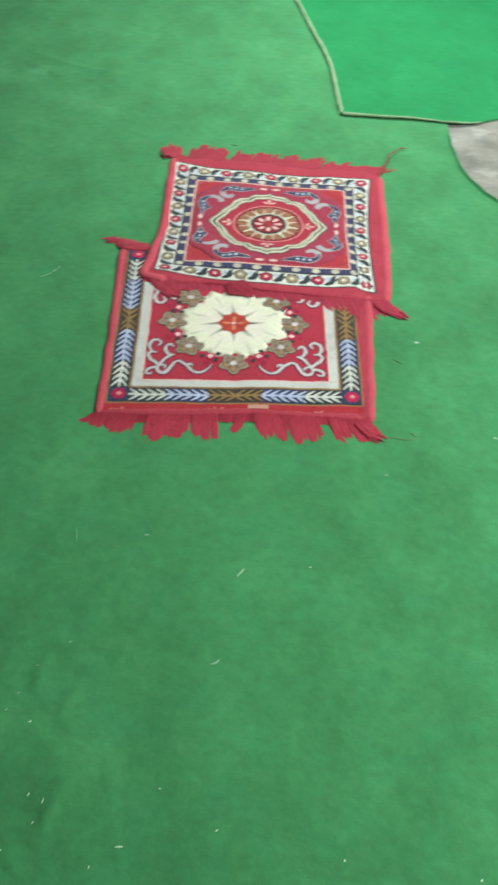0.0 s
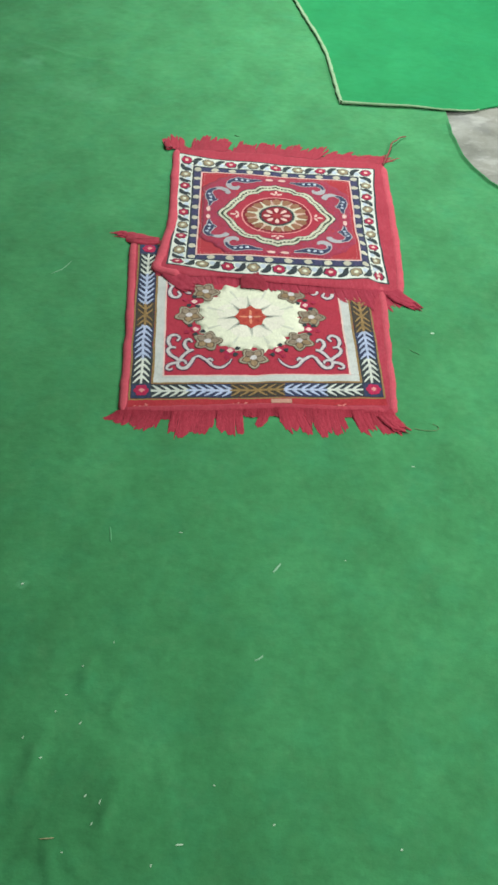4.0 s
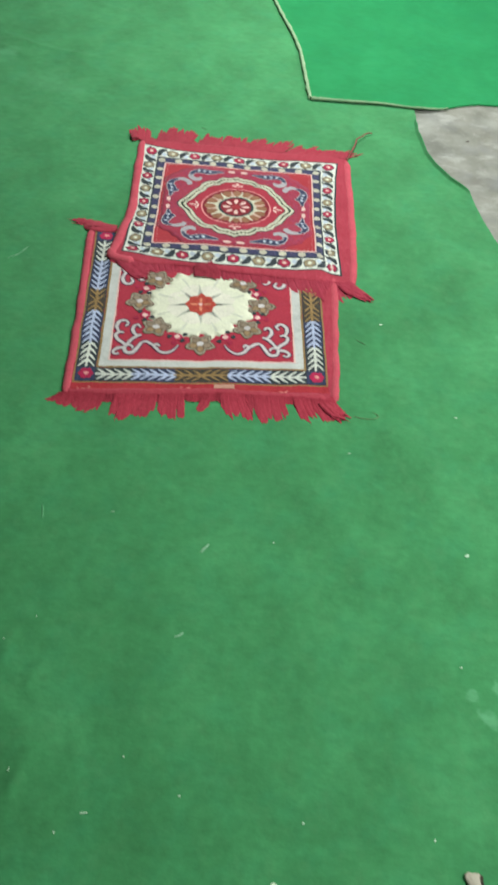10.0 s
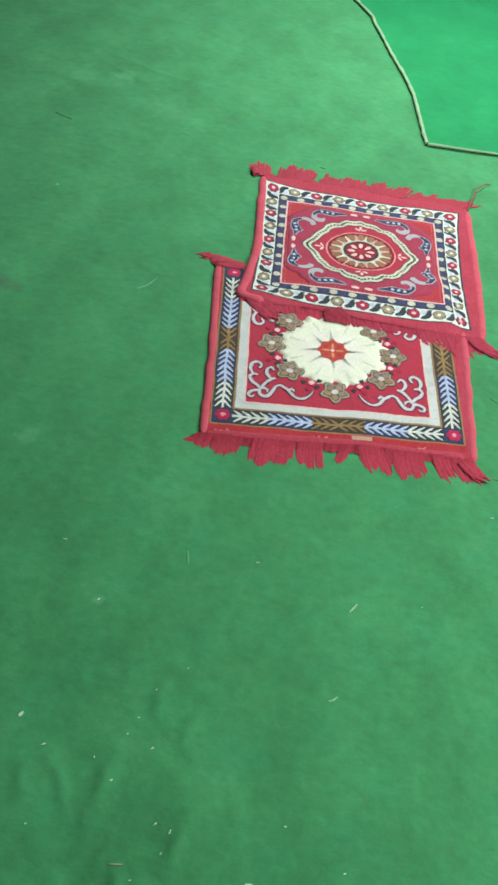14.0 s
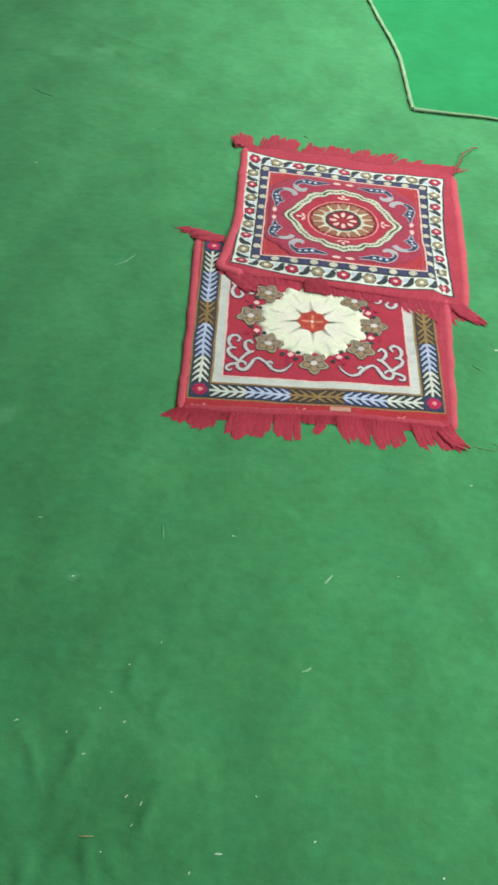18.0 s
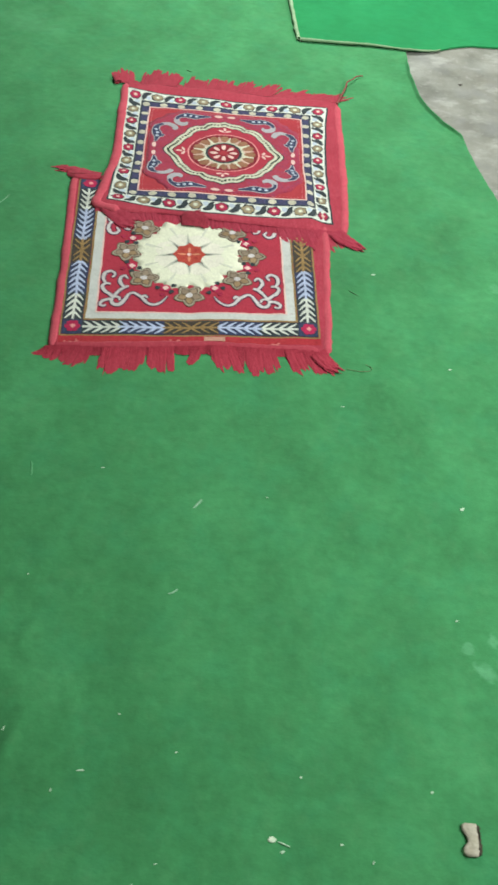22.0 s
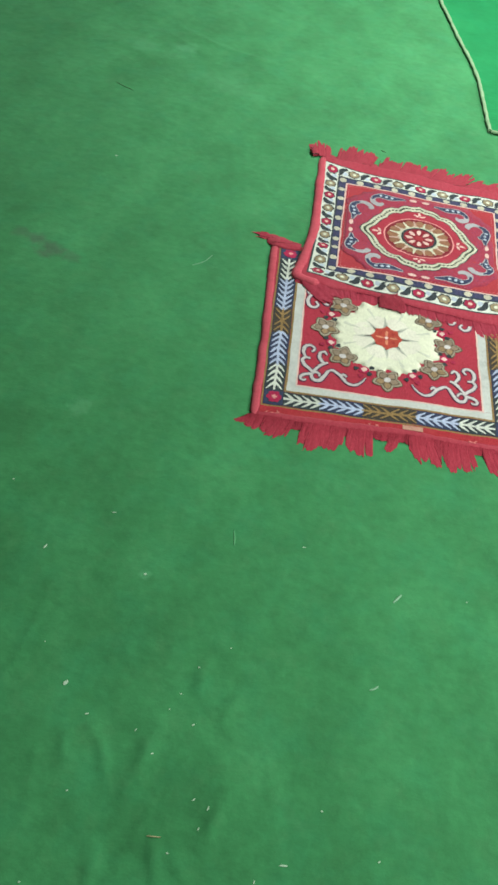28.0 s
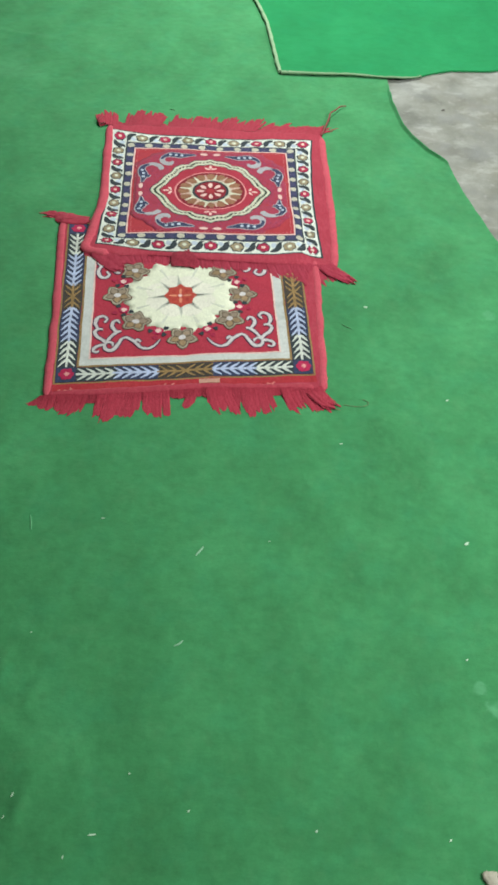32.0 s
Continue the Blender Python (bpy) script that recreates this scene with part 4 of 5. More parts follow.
U_TOP = [(0, 0.062), (0.2, 0.075), (0.5, 0.080), (0.75, 0.074), (1, 0.083)]
U_left, U_right, U_bottom, U_top = (lambda t: along(U_LEFT, t)), (lambda t: along(U_RIGHT, t)), (lambda t: along(U_BOTTOM, t)), (lambda t: along(U_TOP, t))
draw("cloth", upper_mat, mat_body(UPPER, U_left, U_right, U_bottom, U_top), HEM)
draw("side_binding", upper_mat, edge_roll(UPPER, [(0.003 - U_left((q + 0.07) / 1.14), q) for q in (1.06, 0.95, 0.8, 0.6, 0.4, 0.25, 0.1, 0.0)] + [(-0.045, -0.045), (0.005, -0.066), (0.06, -0.080)], 0.0108), SIDE, "worn pink-red stitched edge")
draw("side_binding", upper_mat, edge_roll(UPPER, [(1 + U_right((q + 0.07) / 1.14) - 0.010, q) for q in (-0.07, 0.05, 0.2, 0.4, 0.6, 0.8, 1.06)], 0.0094), SIDE, "worn pink-red stitched edge")
draw("outline", upper_mat, band(UPPER, -0.008, 0.002, 1), INK)
draw("flower_band", upper_mat, band(UPPER, 0.0, 0.080, 1.4), WHITE, "ivory border strip with flowers")
draw("navy_line", upper_mat, band(UPPER, 0.076, 0.084, 2.2), INK)
draw("navy_band", upper_mat, band(UPPER, 0.082, 0.124, 1.8), NAVY, "navy border strip with ivory ovals")
draw("pale_line", upper_mat, band(UPPER, 0.121, 0.129, 2.6), BLUSH)
draw("field", upper_mat, cloth_rect(UPPER, 0.128, 0.872, 0.128, 0.872, 1.4), BRIGHT, "red field")
UX, UY = 0.499, 0.500
inner = []
for k in range(120):
    t = 2 * math.pi * k / 120
    c, s = math.cos(t), math.sin(t)
    r = min(0.366 / max(abs(c), abs(s)), 0.610 / (abs(c) + abs(s)))
    r *= 0.985 + 0.05 * noise.noise((c * 9, s * 9, 2)) * (abs(c * s) > 0.25)
    inner.append((r * c, r * s))
draw("field_ground", upper_mat, blob(UPPER, UX, UY, inner, 1.8, 18), HEATHER)
dots = []
for k in range(44):
    s = 0.145 + 0.71 * k / 43
    for p, q in ((s, 0.141), (s, 0.859), (0.141, s), (0.859, s)):
        dots.append(blob(UPPER, p, q, oval(0.0022, 0.0022, 5), 2.8))
tagged(draw("stitch_dots", upper_mat, join(*dots), ROSE), kind="stuff")


def mirrored(points, sp, sq):
    return [(UX + sp * a, UY + sq * b, w) for a, b, w in points]


RING = [(0.0, 0.286), (0.034, 0.271), (0.070, 0.266), (0.094, 0.248), (0.104, 0.233), (0.142, 0.227), (0.174, 0.200), (0.188, 0.163), (0.213, 0.128), (0.232, 0.086), (0.245, 0.056), (0.262, 0.034), (0.274, 0.014), (0.278, 0.0)]
quarter = [(a, b) for a, b in curve(RING, 4)]
loop = quarter[:-1] + [(a, -b) for a, b in reversed(quarter)][:-1] + [(-a, -b) for a, b in quarter][:-1] + [(-a, b) for a, b in reversed(quarter)][:-1]


def ring_band(r0, r1, layer, shape=None):
    """A closed strip between two scalings of the scalloped ring."""
    pts = shape or loop
    n = len(pts)
    verts = [UPPER.at(UX + a * r, UY + b * r, layer * STEP) for r in (r0, (r0 + r1) / 2, r1) for a, b in pts]
    faces = [(j * n + k, (j + 1) * n + k, (j + 1) * n + (k + 1) % n, j * n + (k + 1) % n) for j in range(2) for k in range(n)]
    return verts, faces


draw("ring_ground", upper_mat, blob(UPPER, UX, UY, [(a * 0.9, b * 0.9) for a, b in loop], 2.8, 6), RED)
ring = draw("scalloped_ring", upper_mat, ring_band(0.846, 1.030, 3.2), INK, "scalloped ivory ring with a black outline")
draw("ring_light", ring, ring_band(0.864, 1.010, 4.0), STRAW_LIGHT)
RING_DASH = woven("grey_green_yarn", (0.050, 0.080, 0.052), 0.3)
n_loop = len(loop)
for k in range(0, n_loop, 2):
    a, b = loop[k]
    a2, b2 = loop[(k + 1) % n_loop]
    t = math.atan2(b2 - b, a2 - a)
    draw("ring_dash", ring, blob(UPPER, UX + a * 0.938, UY + b * 0.938, oval(0.0078, 0.0062, 7, t + 0.6), 4.8), RING_DASH)

disc = draw("medallion", upper_mat, blob(UPPER, UX, UY, oval(0.169, 0.171, 48), 3.4, 4), ROSE, "round tan and ivory medallion")
draw("medallion_ground", disc, blob(UPPER, UX, UY, oval(0.1615, 0.1635, 48), 4.2, 4), MAROON)
for k in range(16):
    t = 2 * math.pi * k / 16
    draw("ray", disc, blob(UPPER, UX + 0.122 * math.cos(t), UY + 0.123 * math.sin(t), oval(0.029, 0.0240, 12, t), 5.0 + 0.2 * (k % 2)), TAN)
    g = t + math.pi / 16
    draw("ray_light", disc, blob(UPPER, UX + 0.124 * math.cos(g), UY + 0.125 * math.sin(g), [(a * math.cos(g) - b * math.sin(g), a * math.sin(g) + b * math.cos(g)) for a, b in ((-0.030, -0.009), (-0.030, 0.009), (-0.012, 0.0055), (0.020, 0.0035), (0.020, -0.0035), (-0.012, -0.0055))], 5.8), STRAW_LIGHT if k % 2 else PALE_TAN)
draw("ivory_ring", disc, blob(UPPER, UX, UY, petals(0.106, 16, 0.12, 96, math.pi / 16), 5.6, 3), STRAW_LIGHT)
draw("black_ring", disc, blob(UPPER, UX, UY, oval(0.085, 0.088, 40), 6.4, 3), INK)
draw("heart_disc", disc, blob(UPPER, UX, UY, oval(0.073, 0.076, 36), 7.2, 3), MAROON)
for k in range(8):
    t = 2 * math.pi * (k + 0.5) / 8 + math.pi / 8
    draw("heart_petal", disc, blob(UPPER, UX + 0.044 * math.cos(t), UY + 0.046 * math.sin(t), [(a * math.cos(t) - b * math.sin(t), a * math.sin(t) + b * math.cos(t)) for a, b in [(0.020 * math.cos(u), 0.0085 * math.sin(u) * (1.15 + 0.5 * math.cos(u))) for u in [2 * math.pi * i / 12 for i in range(12)]]], 8.2), BLUSH)
draw("heart_dot", disc, blob(UPPER, UX, UY, oval(0.021, 0.021, 14), 8.4), BRIGHT)

# small three-petalled sprigs between medallion and ring, and pairs of petals outside it
for k in range(4):
    t = math.pi / 2 * k
    c, s = math.cos(t), math.sin(t)
    d = 0.205 if k % 2 else 0.192
    sprig = []
    for a, b, turn in ((0.016, 0, 0), (-0.004, 0.016, 1.1), (-0.004, -0.016, -1.1)):
        sprig.append(blob(UPPER, UX + (d + a) * c - b * s, UY + (d + a) * s + b * c, oval(0.015, 0.0065, 10, t + turn), 4.4))
    draw("sprig", upper_mat, join(*sprig), BLUSH)
    for b in (-0.031, 0.031):
        d2 = 0.337 if k % 2 else 0.328
        draw("petal_pair", upper_mat, blob(UPPER, UX + d2 * c - b * s, UY + d2 * s + b * c, oval(0.010, 0.019, 12, t), 3.6), BLUSH)

LEAF_A = [(0.072, 0.324, 0.003), (0.105, 0.318, 0.012), (0.145, 0.312, 0.022), (0.185, 0.320, 0.022), (0.215, 0.312, 0.014), (0.234, 0.290, 0.009), (0.236, 0.268, 0.007)]
LEAF_B = [(0.296, 0.222, 0.006), (0.320, 0.208, 0.012), (0.332, 0.172, 0.018), (0.322, 0.130, 0.026), (0.321, 0.098, 0.014), (0.324, 0.058, 0.003)]
HOOK_B = [(0.322, 0.118, 0.012), (0.304, 0.112, 0.010), (0.290, 0.128, 0.003)]
CURL_A = [(0.236, 0.280, 0.012), (0.232, 0.256, 0.014), (0.212, 0.240, 0.015), (0.192, 0.246, 0.012), (0.184, 0.262, 0.004)]
CURL_B = [(0.300, 0.222, 0.010), (0.276, 0.228, 0.013), (0.252, 0.218, 0.015), (0.240, 0.198, 0.014), (0.248, 0.182, 0.006)]
for sp in (-1, 1):
    for sq in (-1, 1):
        lines = (LEAF_A, LEAF_B, HOOK_B)
        under = draw("corner_leaf", upper_mat, join(*[stroke(UPPER, mirrored([(a, b, w * 1.55 + 0.010) for a, b, w in line], sp, sq), 3) for line in lines]), MIST, "navy corner leaves with white dots")
        draw("leaf_blade", under, join(*[stroke(UPPER, mirrored([(a, b, w * 1.55) for a, b, w in line], sp, sq), 4.2 + 0.2 * n) for n, line in enumerate(lines)]), NAVY)
        draw("curl", under, join(*[stroke(UPPER, mirrored([(a, b, w * 2.1) for a, b, w in line], sp, sq), 4.0 + 0.3 * n) for n, line in enumerate((CURL_A, CURL_B))]), MIST)
        for a, b in ((0.140, 0.313), (0.168, 0.316), (0.196, 0.319), (0.330, 0.165), (0.322, 0.138), (0.321, 0.108)):
            draw("leaf_dot", under, blob(UPPER, UX + sp * a, UY + sq * b, oval(0.0080, 0.0080, 8), 6), SKY)

# border: nine flowers a side with leaves between them, and ten ovals in the navy strip
for side in range(4):
    for k in range(8):
        s = 0.040 + 0.92 * k / 8
        p, q = border_point(side, s, -0.040)
        red = k % 2 == 0
        turn = 0.4 * k
        rim = draw("flower_outline", upper_mat, blob(UPPER, p, q, petals(0.0325, 6, 0.16, 36, turn), 2.4), INK)
        flower = draw("border_flower", upper_mat, blob(UPPER, p, q, petals(0.0272, 6, 0.18, 36, turn), 3), BERRY if red else OLIVE_SOFT, "crimson border flower" if red else "olive border flower")
        draw("flower_ring", flower, blob(UPPER, p, q, petals(0.0155, 6, 0.15, 24, turn), 4.2), BRIGHT if red else KHAKI)
        draw("flower_heart", flower, blob(UPPER, p, q, oval(0.0095, 0.0095, 8), 5.2), BLUSH if red else CREAM)
        m = s + 0.92 / 16
        a = [(*border_point(side, m - 0.026, -0.014), 0.006), (*border_point(side, m - 0.014, -0.018), 0.020), (*border_point(side, m + 0.002, -0.026), 0.026), (*border_point(side, m + 0.011, -0.044), 0.027), (*border_point(side, m + 0.013, -0.062), 0.016), (*border_point(side, m + 0.026, -0.070), 0.004)]
        b = [(*border_point(side, m - 0.022, -0.064), 0.010), (*border_point(side, m - 0.013, -0.055), 0.026), (*border_point(side, m - 0.003, -0.042), 0.020)]
        leaf = draw("border_leaf", upper_mat, stroke(UPPER, a, 3.4, 3), INK)
        draw("leaf_shine", leaf, stroke(UPPER, b, 3.0, 3), SKY)
    for k in range(9):
        s = 0.103 + 0.794 * k / 9
        p, q = border_point(side, s, -0.103)
        rx, ry = (0.0185, 0.0165)
        rim = draw("ivory_oval", upper_mat, blob(UPPER, p, q, oval(rx, ry, 14), 3), STRAW_YARN)
        m = s + 0.794 / 18
        p, q = border_point(side, m, -0.103)
        draw("purple_fleck", upper_mat, blob(UPPER, p, q, petals(0.021, 4, 0.6, 24, 0.78), 2.8), PURPLE)

DARK_TUFT = woven("dark_red_yarn", (0.25, 0.018, 0.036), 0.2)
SKIRT = woven("faded_fringe_yarn", (0.360, 0.032, 0.062), 0.14, worn=(0.41, 0.06, 0.095), streak=(0.32, 0.026, 0.050))
FRINGE_TOP = [(-0.07, 0.02, 0.042, -0.30), (0.055, 0.15, 0.040, 0.0), (0.14, 0.24, 0.040, 0.05), (0.275, 0.36, 0.034, 0.1), (0.35, 0.45, 0.030, 0.15), (0.44, 0.53, 0.030, 0.1), (0.52, 0.60, 0.034, 0.25), (0.60, 0.66, 0.036, 0.35),
              (0.66, 0.72, 0.040, 0.35), (0.735, 0.80, 0.036, 0.45), (0.79, 0.87, 0.036, 0.65), (0.875, 0.96, 0.034, 0.75), (0.95, 1.04, 0.040, 0.75)]
for n, (a, b, ln, lean) in enumerate(FRINGE_TOP):
    mid = (a + b) / 2
    draw("fringe_tuft", upper_mat, tuft(UPPER, a, b, 1 + U_top((mid + 0.05) / 1.1), ln * 2.1, lean + 0.15, 140 + n, away=1, taper=0.30, strand=0.012), FRINGE)
for n in range(8):
    a = -0.04 + 1.09 * n / 8
    draw("fringe_tuft", upper_mat, tuft(UPPER, a, a + 1.09 / 8, 1 + U_top((a + 0.12) / 1.1), 0.020, 0.15, 180 + n, away=1, taper=0.05), FRINGE)
knot = [(*UPPER.flat(p, q), carpet_z(*UPPER.flat(p, q)) + h) for p, q, h in ((-0.05, 1.05, 0.006), (-0.064, 1.09, 0.007), (-0.060, 1.135, 0.004))]
draw("corner_tassel", upper_mat, ribbon_tube(curve(knot, 5), lambda s: 0.010 - 0.003 * s, 0.5), FRINGE, "matted yarn knot at the corner")
DULL_YARN = woven("dull_brown_red_yarn", (0.24, 0.070, 0.060), 0.25)
thread_at = [(0.338, 2.118), (0.350, 2.150), (0.365, 2.196), (0.372, 2.225), (0.388, 2.244), (0.402, 2.266), (0.420, 2.276)]
draw("loose_yarn", upper_mat, ribbon_tube([(x, y, carpet_z(x, y) + 0.003 + 0.006 * math.sin(3.0 * i / 36)) for i, (x, y) in enumerate(curve(thread_at, 6))], lambda s: 0.0027 - 0.0012 * s, 0.9, 6), DULL_YARN, "loose dull red yarn end")
FRINGE_BOTTOM = [(-0.03, 0.07, 0.040, 0.50), (0.04, 0.13, 0.058, 0.55), (0.09, 0.22, 0.040, 0.30), (0.20, 0.36, 0.030, 0.1), (0.34, 0.50, 0.034, 0.1), (0.47, 0.62, 0.030, 0.3),
                 (0.59, 0.74, 0.030, 0.1), (0.70, 0.84, 0.046, 0.35), (0.80, 0.95, 0.062, 0.35), (0.92, 1.02, 0.058, 0.40)]
for n, (a, b, ln, lean) in enumerate(FRINGE_BOTTOM):
    mid = (a + b) / 2
    draw("fringe_tuft", upper_mat, tuft(UPPER, a, b, -U_bottom((mid + 0.05) / 1.1) + 0.006, ln, lean, 240 + n, rise=0.0060, taper=0.35, strand=0.016, ripple=0.0004), SKIRT)
for n in range(8):
    a = -0.05 + 1.10 * n / 8
    draw("fringe_tuft", upper_mat, tuft(UPPER, a, a + 1.10 / 8, -U_bottom((a + 0.12) / 1.1) + 0.006, 0.021, 0.1, 280 + n, taper=0.05, rise=0.0060, strand=0.03, ripple=0.0003), SKIRT)
draw("fringe_tuft", upper_mat, flap(UPPER, [(0.030, -0.050, 0.13), (0.060, -0.090, 0.13), (0.090, -0.125, 0.125), (0.115, -0.150, 0.11), (0.130, -0.165, 0.095)], 31, 0.006), SKIRT)
draw("corner_tassel", upper_mat, flap(UPPER, [(1.015, -0.070, 0.080), (1.045, -0.105, 0.075), (1.078, -0.130, 0.066), (1.104, -0.148, 0.054), (1.122, -0.160, 0.040)], 17, 0.007), SKIRT, "frayed cloth flap at the corner")
def over_hem(x, y):
    p, q = UPPER.local(x, y)
    down = smooth_step(-0.075, -0.135, q)
    return UPPER.at(p, q)[2] * (1 - down) + (ground_at(x, y) + 0.0035) * down + 0.0004


draw("fringe_tuft", upper_mat, flap(UPPER, [(0.382, -0.142, 0.100), (0.384, -0.115, 0.115), (0.386, -0.085, 0.112), (0.389, -0.055, 0.092), (0.393, -0.025, 0.055), (0.397, -0.002, 0.022)], 23, 0.0, over_hem), DARK_TUFT, "dark tuft folded back over the hem")


# ---- litter on the carpet ----
SCRAP = Mat("paper_scrap", 0.8)
SCRAP.base(SCRAP.ramp(SCRAP.noise(300, 3), (0.3, (0.37, 0.62, 0.42)), (0.7, (0.56, 0.76, 0.57))))
FAINT = Mat("faint_thread", 0.9)
FAINT.base(FAINT.ramp(FAINT.noise(200, 3), (0.3, (0.085, 0.34, 0.145)), (0.7, (0.125, 0.39, 0.185))))
TORN = Mat("torn_paper", 0.8)
TORN.base(TORN.ramp(TORN.noise(300, 3), (0.3, (0.50, 0.70, 0.48)), (0.7, (0.68, 0.82, 0.64))))
WISP = Mat("fluffy_down", 0.9)
WISP.base(WISP.ramp(WISP.noise(200, 3), (0.3, (0.18, 0.45, 0.25)), (0.7, (0.32, 0.58, 0.38))))
STRAW = Mat("dry_straw", 0.7)
STRAW.base(STRAW.ramp(STRAW.noise(250, 3), (0.3, (0.34, 0.33, 0.17)), (0.7, (0.48, 0.45, 0.26))))
TWIG = Mat("dark_fibre", 0.9)
TWIG.base(TWIG.ramp(TWIG.noise(200, 3), (0.3, (0.085, 0.25, 0.105)), (0.7, (0.115, 0.29, 0.135))))
STONE = Mat("broken_mortar", 0.95)
STONE.base(STONE.ramp(STONE.noise(90, 5, 0.7), (0.3, (0.32, 0.31, 0.23)), (0.55, (0.44, 0.43, 0.34)), (0.75, (0.55, 0.55, 0.45))))
STONE.bump((STONE.noise(140, 4), 0.002, 0.6), (STONE.noise(40, 3), 0.004, 0.5))


def crumb(name, x, y, length, width, turn, material, label, category, seed, lift=0.0003):
    """A flat irregular flake, a little curled."""
    rng = random.Random(seed)
    n = 9
    c, s = math.cos(turn), math.sin(turn)
    top, low = [], []
    for k in range(n):
        t = 2 * math.pi * k / n
        r = 0.7 + 0.45 * rng.random()
        a, b = length / 2 * r * math.cos(t), width / 2 * r * math.sin(t)
        px, py = x + a * c - b * s, y + a * s + b * c
        z = carpet_z(px, py) + lift + 0.12 * width * abs(math.cos(t)) * rng.random()
        top.append((px, py, z + 0.0004 + 0.05 * width))
        low.append((px, py, z))
    verts = top + low + [(x, y, carpet_z(x, y) + lift + 0.0006 + 0.10 * width)]
    faces = [(k, n + k, n + (k + 1) % n, (k + 1) % n) for k in range(n)] + [(2 * n, k, (k + 1) % n) for k in range(n)] + [tuple(n + k for k in reversed(range(n)))]
    ob = new(name, mesh(name, verts, faces, material, False))
    return tagged(ob, label, category, "litter on the carpet")


def fibre(name, points, radius, material, label, category, flat=1.0):
    pts = [(x, y, carpet_z(x, y) + 0.6 * flat * radius + 0.0002) for x, y in curve(points, 5)]
    ob = new(name, mesh(name, *ribbon_tube(pts, lambda s: radius * (1 - 0.5 * abs(2 * s - 1) ** 3), flat, 6), material))
    return tagged(ob, label, category, "litter on the carpet")


# (x, y, length, width, turn): white flakes and rice-like grains
FLAKES = [(-0.553, 0.790, 11, 5, 1.25), (-0.384, 0.773, 7, 5, 0.2), (-0.455, 0.569, 11, 8, 1.2), (-0.413, 0.531, 8, 3.5, 0.4), (-0.340, 0.521, 5, 3, 1.3), (-0.310, 0.491, 5, 3.5, 0.3), (-0.410, 0.421, 4, 3, 0.8),
          (-0.270, 0.632, 5, 3.5, 0.9), (-0.288, 0.586, 6, 2.5, 0.1), (-0.300, 0.560, 5, 2.5, 1.4), (-0.262, 0.543, 7, 3, 0.7)]
FLAKES_NEAR = [(-0.242, 0.440, 7, 3, 1.0), (-0.221, 0.432, 9, 3.5, 1.3), (-0.229, 0.404, 6, 3, 1.1), (-0.263, 0.368, 4, 3, 0), (-0.436, 0.302, 4, 3, 0.5), (-0.068, 0.458, 4.5, 3.5, 2.6),
               (-0.112, 0.380, 14, 3.5, 0.05), (-0.147, 0.354, 6, 3, 1.3), (0.357, 0.363, 6, 4.5, 0.8), (0.471, 0.830, 11, 8, 0.6), (0.430, 0.620, 6, 4, 0.4), (0.374, 1.434, 10, 7, 0.2), (0.498, 1.160, 9, 5, 0.1)]
FLAKES_FAR = [(0.516, 0.632, 6, 4, 0.4), (0.181, 0.378, 5, 4, 0.6), (0.231, 0.295, 5, 4, 0.2), (0.270, 0.274, 5, 4, 1.0), (-0.462, 0.881, 11, 3, 0.1), (-0.137, 0.884, 9, 2.5, 0.0), (0.141, 0.836, 4, 3, 0), (0.283, 1.050, 10, 3, 0.05), (-0.731, 1.971, 9, 6, 0.2), (0.231, 2.676, 9, 8, 0.4), (-0.645, 0.910, 5, 3.5, 0.5), (-0.033, 0.242, 6, 3, 0.8), (-0.005, 0.267, 5, 3, 0.1),
              (0.013, 0.407, 5, 3, 0.6), (-0.503, 0.626, 3.5, 2.5, 0.2), (-0.228, 0.673, 4, 2.5, 0.9)]
for n, (x, y, ln, wd, turn) in enumerate(FLAKES + FLAKES_NEAR + FLAKES_FAR):
    crumb("paper_flake", x, y, 0.85 * ln / 1000, 0.68 * wd / 1000, turn, SCRAP.mat, "tiny white flake lying on green carpet", "flake", n)

fibre("feather_scrap", [(0.019, 0.809), (0.025, 0.817), (0.032, 0.827)], 0.0021, WISP.mat, "small pale fluffy scrap on green carpet", "scrap", 0.3)
fibre("feather_scrap", [(-0.012, 0.648), (-0.005, 0.651), (0.001, 0.657)], 0.0016, WISP.mat, "thin pale curved scrap on green carpet", "scrap", 0.4)
crumb("paper_flake", 0.1415, 0.2985, 0.0105, 0.0085, 0.15, TORN.mat, "small white torn paper scrap on green carpet", "flake", 70)
fibre("thread_scrap", [(0.149, 0.2965), (0.156, 0.2940), (0.164, 0.2905)], 0.0011, SCRAP.mat, "short white thread on green carpet", "thread")
crumb("paper_flake", 0.155, 0.2845, 0.0065, 0.0040, 0.5, SCRAP.mat, "tiny white flake lying on green carpet", "flake", 74)
fibre("thread_scrap", [(-0.462, 1.588), (-0.441, 1.606), (-0.425, 1.636)], 0.0008, WISP.mat, "pale curved thread on green carpet", "thread")
fibre("thread_scrap", [(-0.253, 0.862), (-0.255, 0.878), (-0.258, 0.892)], 0.0015, FAINT.mat, "faint pale thread on green carpet", "thread", 0.2)
fibre("straw", [(-0.294, 0.384), (-0.285, 0.3845), (-0.275, 0.386)], 0.0009, STRAW.mat, "short dry yellow straw on green carpet", "straw")
fibre("twig", [(0.317, 1.378), (0.326, 1.371), (0.336, 1.364)], 0.0009, TWIG.mat, "short dark twig on green carpet", "twig")
fibre("twig", [(-0.825, 2.345), (-0.795, 2.330), (-0.770, 2.318)], 0.0011, TWIG.mat, "short dark twig on green carpet", "twig")
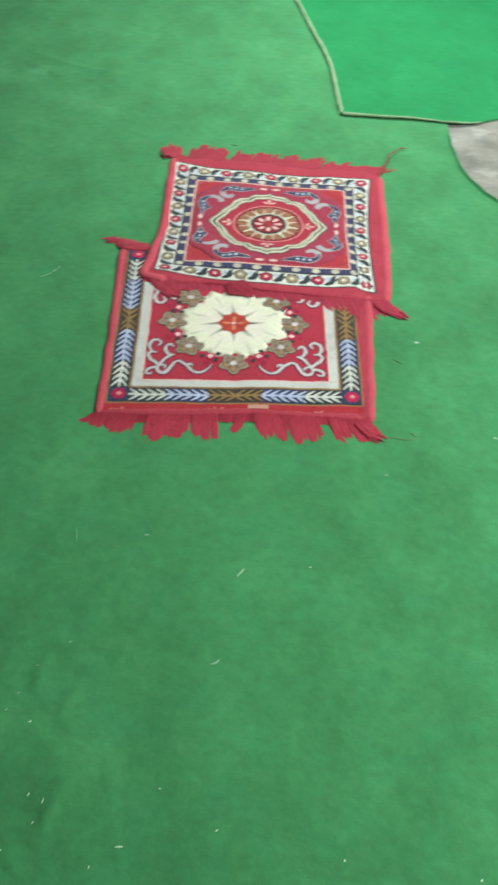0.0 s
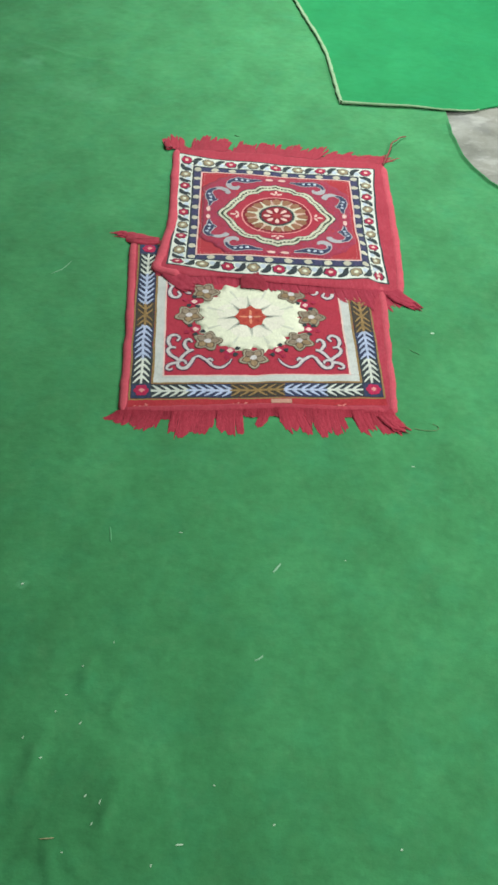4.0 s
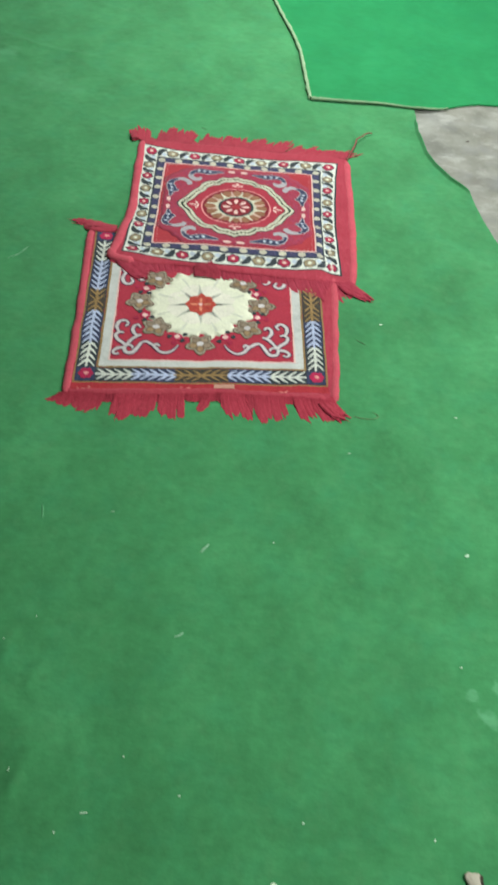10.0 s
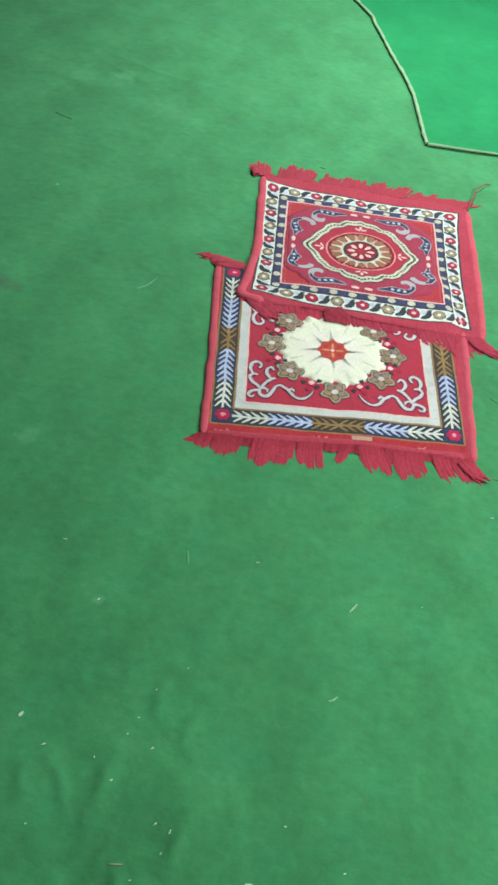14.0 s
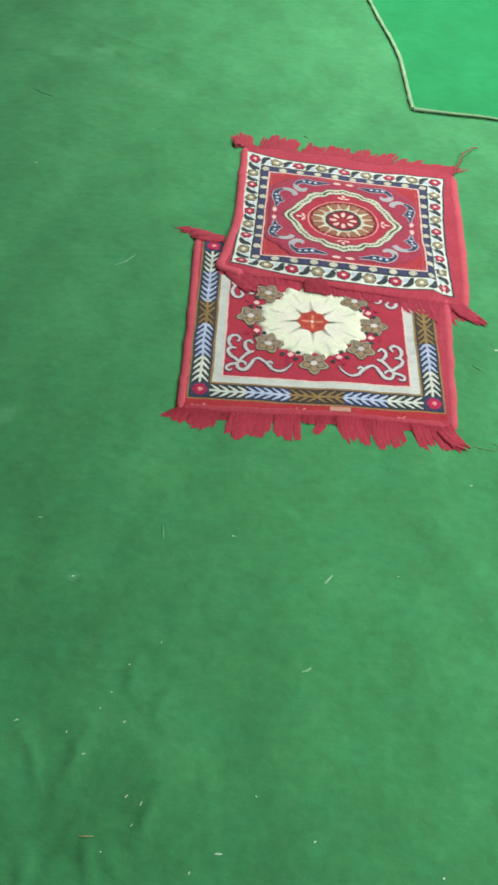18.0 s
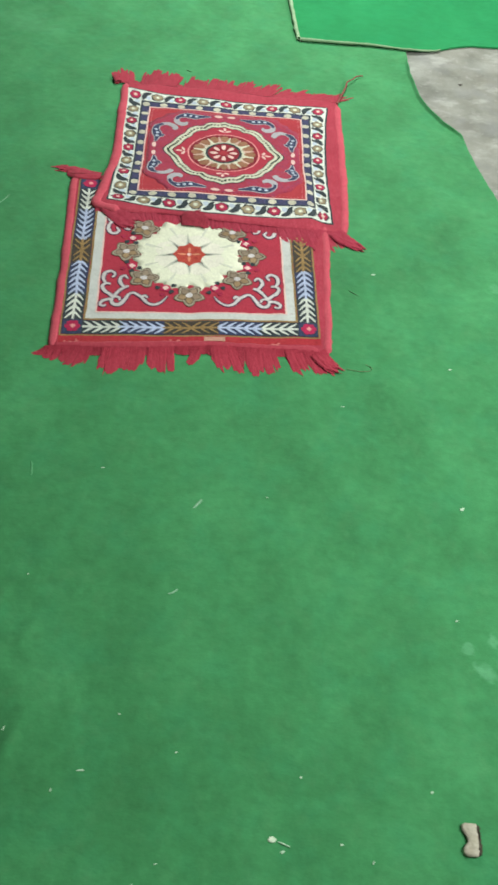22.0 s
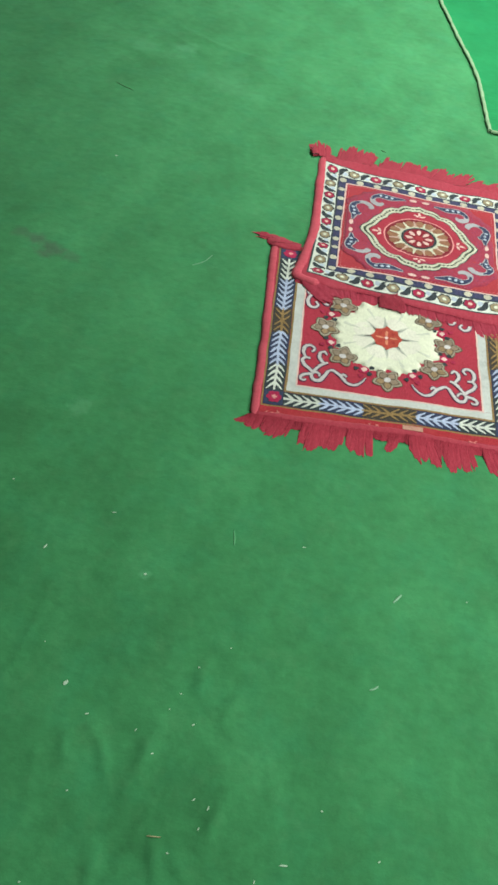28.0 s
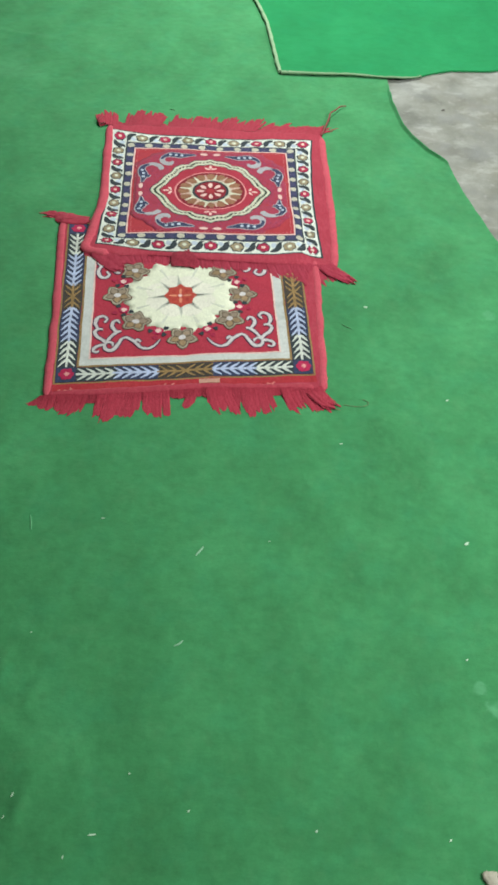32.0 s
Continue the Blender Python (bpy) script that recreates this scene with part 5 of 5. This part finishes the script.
fibre("twig", [(-0.062, 2.245), (-0.055, 2.240), (-0.048, 2.238)], 0.0012, TWIG.mat, "small dark scrap near a mat fringe", "twig")


def mortar_lump(x0, x1, grow=1.0):
    """A lump with one waisted side, broken off flat at both ends; x0 and x1 are the shares of its width that are built."""
    verts, faces = [], []
    n, rings = 14, 12
    rng = random.Random(5)
    for i in range(rings + 1):
        t = i / rings
        y = 0.0205 * (2 * t - 1)
        left = 0.0122 - 0.0050 * math.exp(-((t - 0.46) / 0.16) ** 2) + 0.0012 * math.sin(9 * t)
        right = 0.0098 + 0.0008 * math.sin(5 * t)
        if i in (0, rings):
            left, right = left * 0.7, right * 0.8
        for k in range(n):
            a = 2 * math.pi * k / n
            c, s = math.cos(a), math.sin(a)
            px = (right if c > 0 else left) * (abs(c) ** 0.6) * (1 if c > 0 else -1)
            px = -left + (px + left) * (x1 - x0) + x0 * (left + right)
            pz = 0.0027 + 0.0027 * (abs(s) ** 0.6) * (1 if s > 0 else -1)
            r = 0.0009
            verts.append((px + rng.uniform(-r, r), y * grow + rng.uniform(-r, r), max(0.0, pz * grow + rng.uniform(-r, r))))
    for i in range(rings):
        for k in range(n):
            k2 = (k + 1) % n
            faces.append((i * n + k, i * n + k2, (i + 1) * n + k2, (i + 1) * n + k))
    faces += [tuple(reversed(range(n))), tuple(rings * n + k for k in range(n))]
    return verts, faces


DARK_SIDE = Mat("dark_chip_side", 0.95)
DARK_SIDE.base(DARK_SIDE.ramp(DARK_SIDE.noise(160, 4), (0.3, (0.030, 0.032, 0.022)), (0.7, (0.075, 0.065, 0.045))))
chip = thing("mortar_chip", "waisted grey-beige chip of broken mortar on green carpet", "chip", "", (0.402, 0.304, carpet_z(0.402, 0.304)))
chip.rotation_euler = (0, 0, radians(-5))
# the body, and a separate dark sliver along its right side
for name, shape, material, label in (("chip_body", mortar_lump(0.0, 0.88), STONE.mat, ""), ("broken_face", mortar_lump(0.84, 1.04, 0.93), DARK_SIDE.mat, "dark right side")):
    ob = new(name, mesh(name, *shape, material))
    ob.parent = chip
    tagged(ob, label)

DIRT = Mat("dry_dirt", 0.95)
DIRT.base(DIRT.ramp(DIRT.noise(300, 3), (0.3, (0.06, 0.055, 0.05)), (0.7, (0.12, 0.11, 0.095))))
# loose bits on the bare concrete
for n, (x, y, ln, wd) in enumerate(((0.695, 2.283, 12, 6), (0.879, 2.227, 22, 9), (0.819, 1.954, 8, 3))):
    ob = crumb("dirt_crumb", x, y, ln / 1000, wd / 1000, 0.3, DIRT.mat, "small dark dirt crumb on bare concrete", "crumb", 300 + n, lift=-0.0055)


# ---- two low tables at the far side, of which a foot and the shade on the carpet come into view; their unseen tops are added to cast that shade ----
WOOD = Mat("dark_brown_wood", 0.55)
WOOD.base(WOOD.ramp(WOOD.noise(60, 5, 0.6, WOOD.stretched(0.15, 1, 1)), (0.3, (0.070, 0.050, 0.036)), (0.7, (0.155, 0.112, 0.082))))
WOOD.bump((WOOD.noise(140, 4, 0.6, WOOD.stretched(0.1, 1, 1)), 0.001, 0.4))


def rounded_slab(width, depth, z0, z1, radius, steps=8):
    """A board with rounded corners and a softened upper edge, centred on the origin."""
    outline = []
    for cx, cy, start in ((1, 1, 0), (-1, 1, 90), (-1, -1, 180), (1, -1, 270)):
        for k in range(steps + 1):
            t = radians(start + 90 * k / steps)
            outline.append((cx * (width / 2 - radius) + radius * math.cos(t), cy * (depth / 2 - radius) + radius * math.sin(t)))
    n = len(outline)
    rings = ((0.0, z0), (0.0, z1 - 0.006), (0.004, z1 - 0.0015), (0.010, z1))
    verts = [(x * (1 - 2 * inset / width), y * (1 - 2 * inset / depth), z) for inset, z in rings for x, y in outline]
    faces = [(r * n + k, r * n + (k + 1) % n, (r + 1) * n + (k + 1) % n, (r + 1) * n + k) for r in range(len(rings) - 1) for k in range(n)]
    return verts, faces + [tuple(reversed(range(n))), tuple((len(rings) - 1) * n + k for k in range(n))]


def tapered_leg(foot, top, height):
    """A square leg, narrower at its foot, splayed outwards."""
    verts = []
    for (x, y), z, r in ((foot, 0.0, 0.014), (foot, 0.012, 0.018), (top, height, 0.026)):
        verts += [(x + a * r, y + b * r, z) for a, b in ((-1, -1), (1, -1), (1, 1), (-1, 1))]
    faces = [(4 * j + k, 4 * j + (k + 1) % 4, 4 * j + 4 + (k + 1) % 4, 4 * j + 4 + k) for j in range(2) for k in range(4)]
    return verts, faces + [(3, 2, 1, 0), (8, 9, 10, 11)]


def shade_table(x, y, turn, width, depth, ground, inset=0.27, splay=0.02):
    table = thing("shade_table", "low dark brown wooden table, mostly unseen, added to shade green carpet", "table", "low tables", (x, y, ground))
    table.rotation_euler = (0, 0, radians(turn))
    pieces = [("tabletop", rounded_slab(width, depth, 0.395, 0.42, 0.09)), ("apron", rounded_slab(width - 0.16, depth - 0.16, 0.345, 0.394, 0.03))]
    for a in (-1, 1):
        for b in (-1, 1):
            top = (a * (width / 2 - 0.10), b * (depth / 2 - (inset - 0.05 if b < 0 else 0.16)))
            foot = (a * (width / 2 + splay), b * (depth / 2 - (inset if b < 0 else 0.10)))
            pieces.append(("leg", tapered_leg(foot, top, 0.394)))
    for name, shape in pieces:
        ob = tagged(new(name, mesh(name, *shape, WOOD.mat, False)))
        ob.parent = table
    return table


shade_table(0.57, 4.075, 0, 0.84, 0.60, 0.010)
# wholly out of view, added only for the shade on the left
shade_table(-0.87, 3.70, 17.6, 0.86, 0.66, 0.0, 0.45, -0.08)
